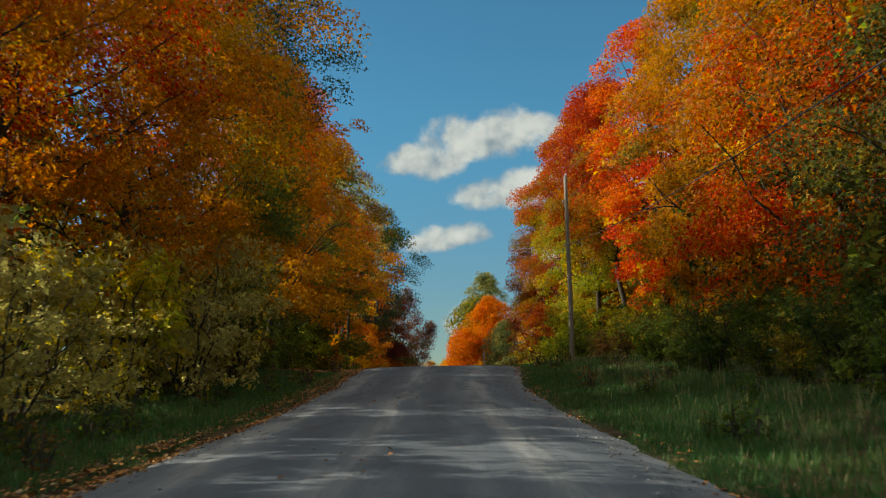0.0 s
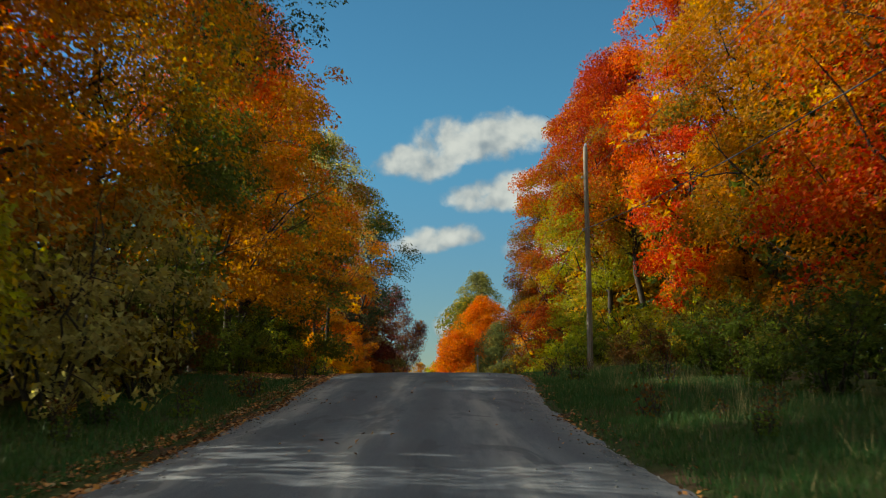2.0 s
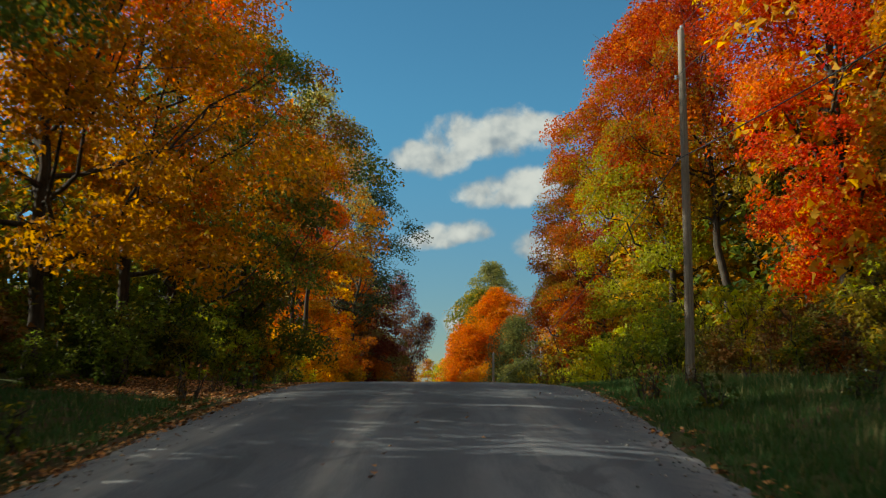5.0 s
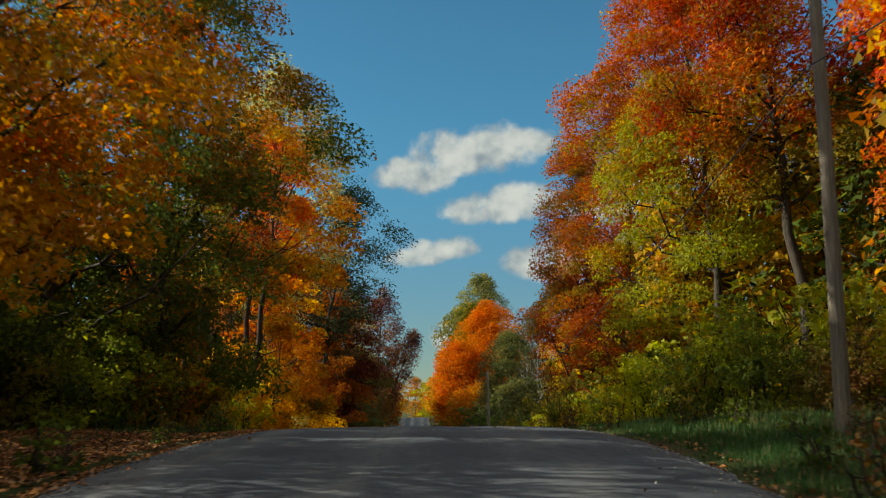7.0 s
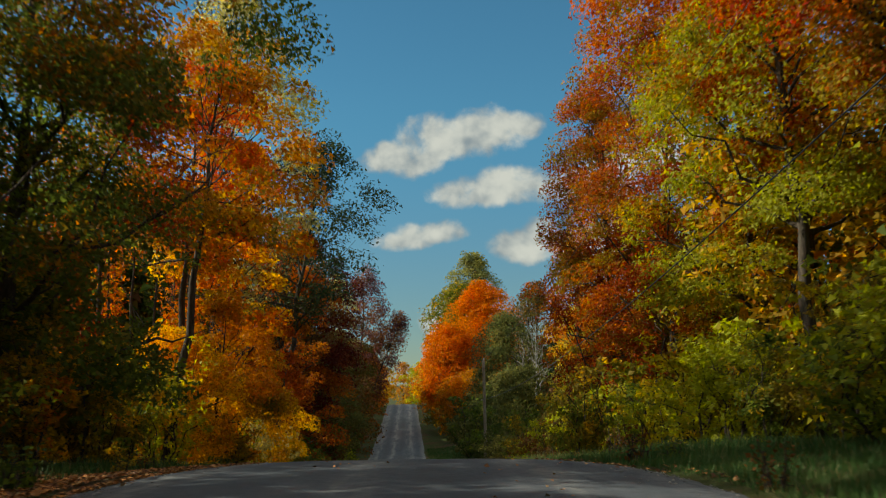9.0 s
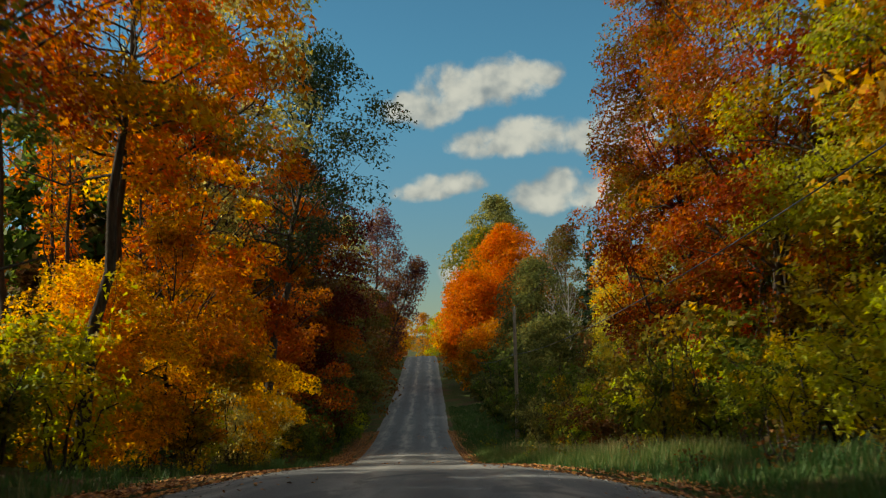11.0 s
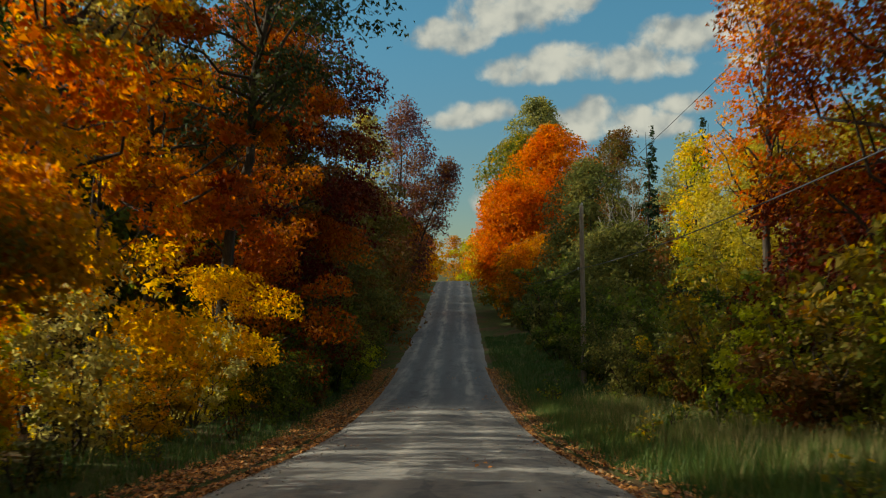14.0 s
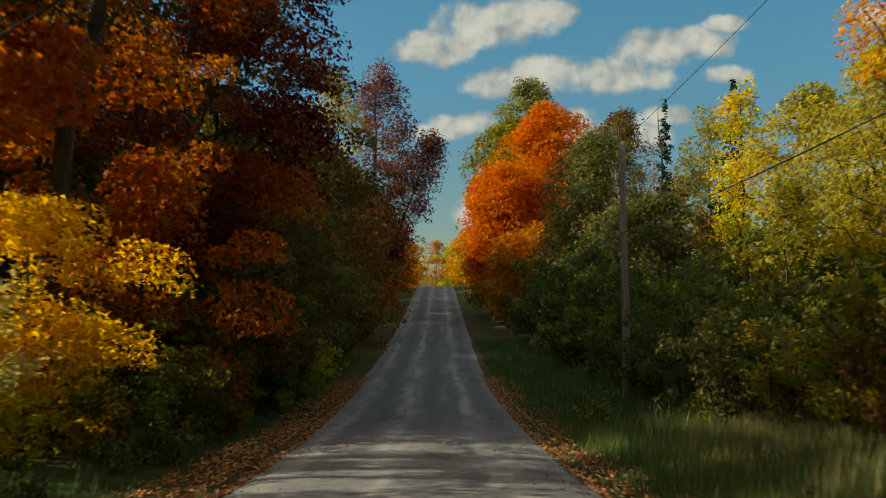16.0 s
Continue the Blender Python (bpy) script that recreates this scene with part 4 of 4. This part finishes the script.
# ---------------------------------------------------------------- poles and wires
m_pole, n = material("weathered grey pole wood")
place = n.add("ShaderNodeTexCoord").outputs["Object"]
grain = n.noise(n.scaled(place, (1, 1, 0.05)), 26.0, 6.0, 0.7, 0.4)
stain = n.noise(n.scaled(place, (1, 1, 0.4)), 1.5, 4.0)
col = n.mix(n.span(grain, 0.3, 0.7), (0.14, 0.118, 0.092), (0.35, 0.298, 0.238))
col = n.mix(n.span(stain, 0.45, 0.7, 0, 0.5), col, (0.22, 0.18, 0.14))
surface(n, col, 0.88, grain, 0.7, 0.015, 0.2)
m_wire, n = material("dark weathered cable")
surface(n, (0.03, 0.03, 0.032, 1), 0.6)
m_porcelain, n = material("grey porcelain")
surface(n, (0.42, 0.44, 0.45, 1), 0.25, spec=0.5)
m_steel, n = material("galvanised steel")
surface(n, (0.32, 0.33, 0.34, 1), 0.5)

POLES = [(6.9, -16.5, 10.3, (0.12, -1.45, -3.9)), (6.9, 53.0, 10.3, (0.12, -1.45, -3.9)), (4.9, 122.5, 8.5, (0.12, None, -3.0)), (2.7, 184.0, 8.2, (0.12, None, -3.0)), (2.4, 261.5, 10.3, (0.12, None, -3.6))]
ends = []
for x, y, H, wires in POLES:
    root = new("utility_pole")
    z = height(x, y)
    root.location = (x, y, z)
    tagged(root, "weathered grey wooden utility pole on the grass verge", "utility pole", "poles along the road")
    t = np.linspace(0, 1, 14)
    p = np.stack([0.02 * np.sin(5 * t), 0.015 * np.sin(4 * t + 1), -0.3 + t * (H + 0.3)], -1)
    v, f = tubes([(np.r_[p, p[-1:] + [0, 0, 0.012]], np.r_[np.linspace(0.142, 0.098, 14), 0.02])], 16)
    part("shaft", mesh_from("shaft", v, f, True), m_pole, root)
    v, f = tubes([(np.array([[0, 0, H - 0.1], [0, 0, H + 0.02], [0, 0, H + 0.03], [0, 0, H + 0.07], [0, 0, H + 0.09], [0, 0, H + 0.13], [0, 0, H + 0.15]]), np.array([0.012, 0.012, 0.055, 0.06, 0.045, 0.05, 0.01]))], 10)
    part("insulator", mesh_from("insulator", v, f, True), m_porcelain, root, "grey porcelain pin insulator")
    for dz in wires[1:]:
        if dz is not None:
            v, f = tubes([(np.array([[-0.10, 0, H + dz], [-0.19, 0, H + dz], [-0.20, 0, H + dz]]), np.array([0.02, 0.02, 0.004])), (np.array([[-0.20, 0, H + dz - 0.06], [-0.20, 0, H + dz + 0.06], [-0.20, 0, H + dz + 0.062]]), np.array([0.035, 0.035, 0.004]))], 8)
            part("bracket", mesh_from("bracket", v, f, True), m_steel, root, "galvanised wire bracket")
    ends.append([None if dz is None else (x - (0.2 if k else 0.0), y, z + H + dz) for k, dz in enumerate(wires)])
for a, b in zip(ends, ends[1:]):
    for k, (p, q) in enumerate(zip(a, b)):
        if p is None or q is None:
            continue
        p, q = np.array(p), np.array(q)
        t = np.linspace(0, 1, 28)[:, None]
        w = p + (q - p) * t
        w[:, 2] -= (1.0, 0.9, 1.1)[k] * 4 * (t * (1 - t))[:, 0]
        v, f = tubes([(w, np.full(28, (0.009, 0.010, 0.018)[k]))], 6)
        tagged(part("overhead_wire", mesh_from("overhead_wire", v, f, True), m_wire), "dark overhead wire sagging between wooden poles", "cable", "wires along the road")

# ---------------------------------------------------------------- grass and fallen leaves
def grass_material(name, low, high):
    m, n = material(name)
    own = n.add("ShaderNodeNewGeometry").outputs["Random Per Island"]
    pos = n.add("ShaderNodeTexCoord").outputs["Object"]
    col = n.mix(n.span(n.math("ADD", n.noise(pos, 0.5, 3.0), n.math("MULTIPLY", n.math("SUBTRACT", own, 0.5), 0.4)), 0.42, 0.66), low, high)
    col = n.mix(n.span(n.math("FRACT", n.math("MULTIPLY", own, 17.0)), 0.93, 0.98), col, (0.28, 0.24, 0.10))
    g = n.add("ShaderNodeBsdfPrincipled", {"Base Color": col, "Roughness": 0.6, "Specular IOR Level": 0.25})
    tr = n.add("ShaderNodeBsdfTranslucent", {"Color": col})
    n.add("ShaderNodeOutputMaterial", {0: n.add("ShaderNodeMixShader", {0: 0.35, 1: g.outputs[0], 2: tr.outputs[0]}).outputs[0]})
    return m


m_grass = grass_material("verge grass", (0.042, 0.118, 0.026), (0.080, 0.132, 0.034))
# lit copy of the verge grass: sunlight is put into its colour
m_sunlit_grass = grass_material("verge grass with sunlight in its colour", (0.085, 0.155, 0.032), (0.16, 0.18, 0.05))
m_straw, n = material("dry seeded grass")
own = n.add("ShaderNodeNewGeometry").outputs["Random Per Island"]
surface(n, n.mix(own, (0.18, 0.165, 0.06), (0.36, 0.30, 0.13)), 0.8)


def blades(rng, count, y0, y1, side, d0, d1, h0, h1, w=0.012, fall=1.0):
    """Leaning grass blades in loose tufts, on one side of the road."""
    nt = max(10, count // 9)
    ty, td = rng.uniform(y0, y1, nt), d0 + (d1 - d0) * rng.uniform(0, 1, nt) ** fall
    k = rng.integers(0, nt, count)
    y = ty[k] + rng.normal(0, 0.16, count)
    x = middle(y) + side * (half(y) - HALF + td[k] + np.abs(rng.normal(0, 0.16, count)))
    tall = np.clip(np.abs(x - middle(y)) - half(y), 0.25, 1.2) / 1.2
    h = rng.uniform(h0, h1, count) * (0.5 + 0.5 * tall) * (0.75 + 0.5 * rng.random(nt)[k])
    az, lean = rng.uniform(0, 2 * np.pi, count), rng.uniform(0.1, 0.7, count) * h
    b = np.stack([x, y, land(x, y) - 0.02], -1)
    s = np.stack([-np.sin(az), np.cos(az), 0 * x], -1) * w * rng.uniform(0.7, 1.5, (count, 1))
    tip = b + np.stack([np.cos(az) * lean, np.sin(az) * lean, h], -1)
    return np.stack([b - s, b + s, tip], 1).reshape(-1, 3), np.arange(3 * count).reshape(-1, 3)


def stuff(name, v, f, mat, label, category):
    ob = part(name, mesh_from(name, v, f), mat)
    return tagged(ob, label, category, kind="stuff")


rng = np.random.default_rng(11)
v, f = blades(rng, 90000, 6, 70, 1, 3.35, 9.0, 0.06, 0.24, 0.010, fall=1.2)
stuff("verge_grass", v, f, m_grass, "rough green grass on the east verge", "grass")
v, f = blades(rng, 42000, 6, 45, -1, 3.45, 8.0, 0.06, 0.22, 0.010, fall=1.1)
stuff("verge_grass", v, f, m_grass, "rough green grass on the west verge", "grass")
v, f = blades(rng, 60000, 66, 160, 1, 3.6, 8.0, 0.08, 0.34, 0.011, fall=1.1)
stuff("verge_grass", v, f, m_grass, "green grass by the dip on the east verge", "grass")
v, f = blades(rng, 16000, 60, 150, -1, 4.4, 7.0, 0.12, 0.36, 0.009)
stuff("verge_grass", v, f, m_grass, "thin grass under the west shrubs", "grass")
v, f = blades(rng, 26000, 78, 113, 1, 3.9, 8.4, 0.18, 0.5, 0.009)
stuff("verge_grass", v, f, m_sunlit_grass, "long green grass by the dip on the east verge, coloured as sunlit", "grass")
v, f = blades(rng, 7000, 82, 113, 1, 5.2, 8.4, 0.24, 0.66, 0.006)
stuff("dry_grass", v, f, m_straw, "tall straw-coloured seeded grass on the verge", "grass")
v, f = blades(rng, 1500, 12, 60, 1, 5.2, 9.0, 0.3, 0.6, 0.005)
stuff("dry_grass", v, f, m_straw, "scattered straw-coloured seeded grass on the verge", "grass")

m_litter, n = material("fallen dry leaves")
own = n.add("ShaderNodeNewGeometry").outputs["Random Per Island"]
col = n.mix(n.span(own, 0.2, 0.5), (0.13, 0.055, 0.024), (0.36, 0.15, 0.04))
col = n.mix(n.span(own, 0.6, 0.75), col, (0.50, 0.22, 0.05))
col = n.mix(n.span(own, 0.88, 0.95), col, (0.36, 0.25, 0.13))
surface(n, col, 0.75)


def fallen(rng, count, y0, y1, side, d0, d1, power=1.0, clump=0.5):
    nt = max(8, count // 12)
    ty, td = rng.uniform(y0, y1, nt), d0 + (d1 - d0) * rng.uniform(0, 1, nt) ** power
    k = rng.integers(0, nt, count)
    y = ty[k] + rng.normal(0, clump, count)
    x = middle(y) + side * np.maximum(half(y) - HALF + td[k] + rng.normal(0, clump * 0.35, count), d0 * 0.85)
    a = np.abs(x - middle(y))
    a = a / half(y)
    z = np.where(a < 0.985, crest(y) + 0.06 * (1 - a**2) - 0.1 * np.minimum(a, 1) ** 10, land(x, y)) + rng.uniform(0.015, 0.05, count)
    c = np.stack([x, y, z], -1)
    v, f = leaves(rng, c, np.tile([0.0, 0.0, 2.2], (count, 1)), 0.075 if clump < 0.7 else 0.07)
    return v, f


LITTER = [(26000, 60, 135, -1, 3.1, 4.9, 1.2, 0.4), (15000, 68, 135, 1, 3.15, 4.4, 1.3, 0.35), (20000, 46, 66, -1, 3.3, 8.5, 1.0, 0.6), (7000, 4, 48, -1, 3.2, 4.2, 1.6, 0.4),
          (900, 4, 66, 1, 3.25, 3.8, 1.2, 0.3), (70, 5, 66, -1, 0.1, 3.2, 1.0, 1.2), (50, 5, 66, 1, 0.1, 3.2, 1.0, 1.2), (130, 66, 130, -1, 0.2, 3.2, 0.6, 0.8), (130, 66, 130, 1, 0.2, 3.2, 0.6, 0.8)]
for row in LITTER:
    v, f = fallen(rng, *row)
    stuff("fallen_leaves", v, f, m_litter, "dry brown and orange fallen leaves along the road", "fallen leaves")

# loose gravel along the road's edges
m_stone, n = material("loose gravel stones")
own = n.add("ShaderNodeNewGeometry").outputs["Random Per Island"]
surface(n, n.mix(own, (0.09, 0.09, 0.095), (0.34, 0.33, 0.31)), 0.9)
count = 3600
gy, side = rng.uniform(3, 125, count), rng.choice([-1, 1], count)
gd = half(gy) - np.abs(rng.normal(0, 0.45, count)) - 0.05
gx = middle(gy) + side * gd
gz = crest(gy) + 0.06 * (1 - (gd / half(gy)) ** 2) - 0.1 * (gd / half(gy)) ** 10
r = rng.uniform(0.008, 0.026, count)[:, None]
dirs = np.array([[1, 0, 0], [0, 1, 0], [-1, 0, 0], [0, -1, 0], [0, 0, 0.8], [0, 0, -0.6]])
v = (np.stack([gx, gy, gz + 0.004], -1)[:, None] + r[:, None] * dirs[None] * rng.uniform(0.6, 1.4, (count, 6, 3))).reshape(-1, 3)
oct_faces = np.array([[0, 1, 4], [1, 2, 4], [2, 3, 4], [3, 0, 4], [1, 0, 5], [2, 1, 5], [3, 2, 5], [0, 3, 5]])
f = (np.arange(count)[:, None, None] * 6 + oct_faces[None]).reshape(-1, 3)
stuff("loose_gravel", v, f, m_stone, "loose grey gravel along the road's edges", "gravel")
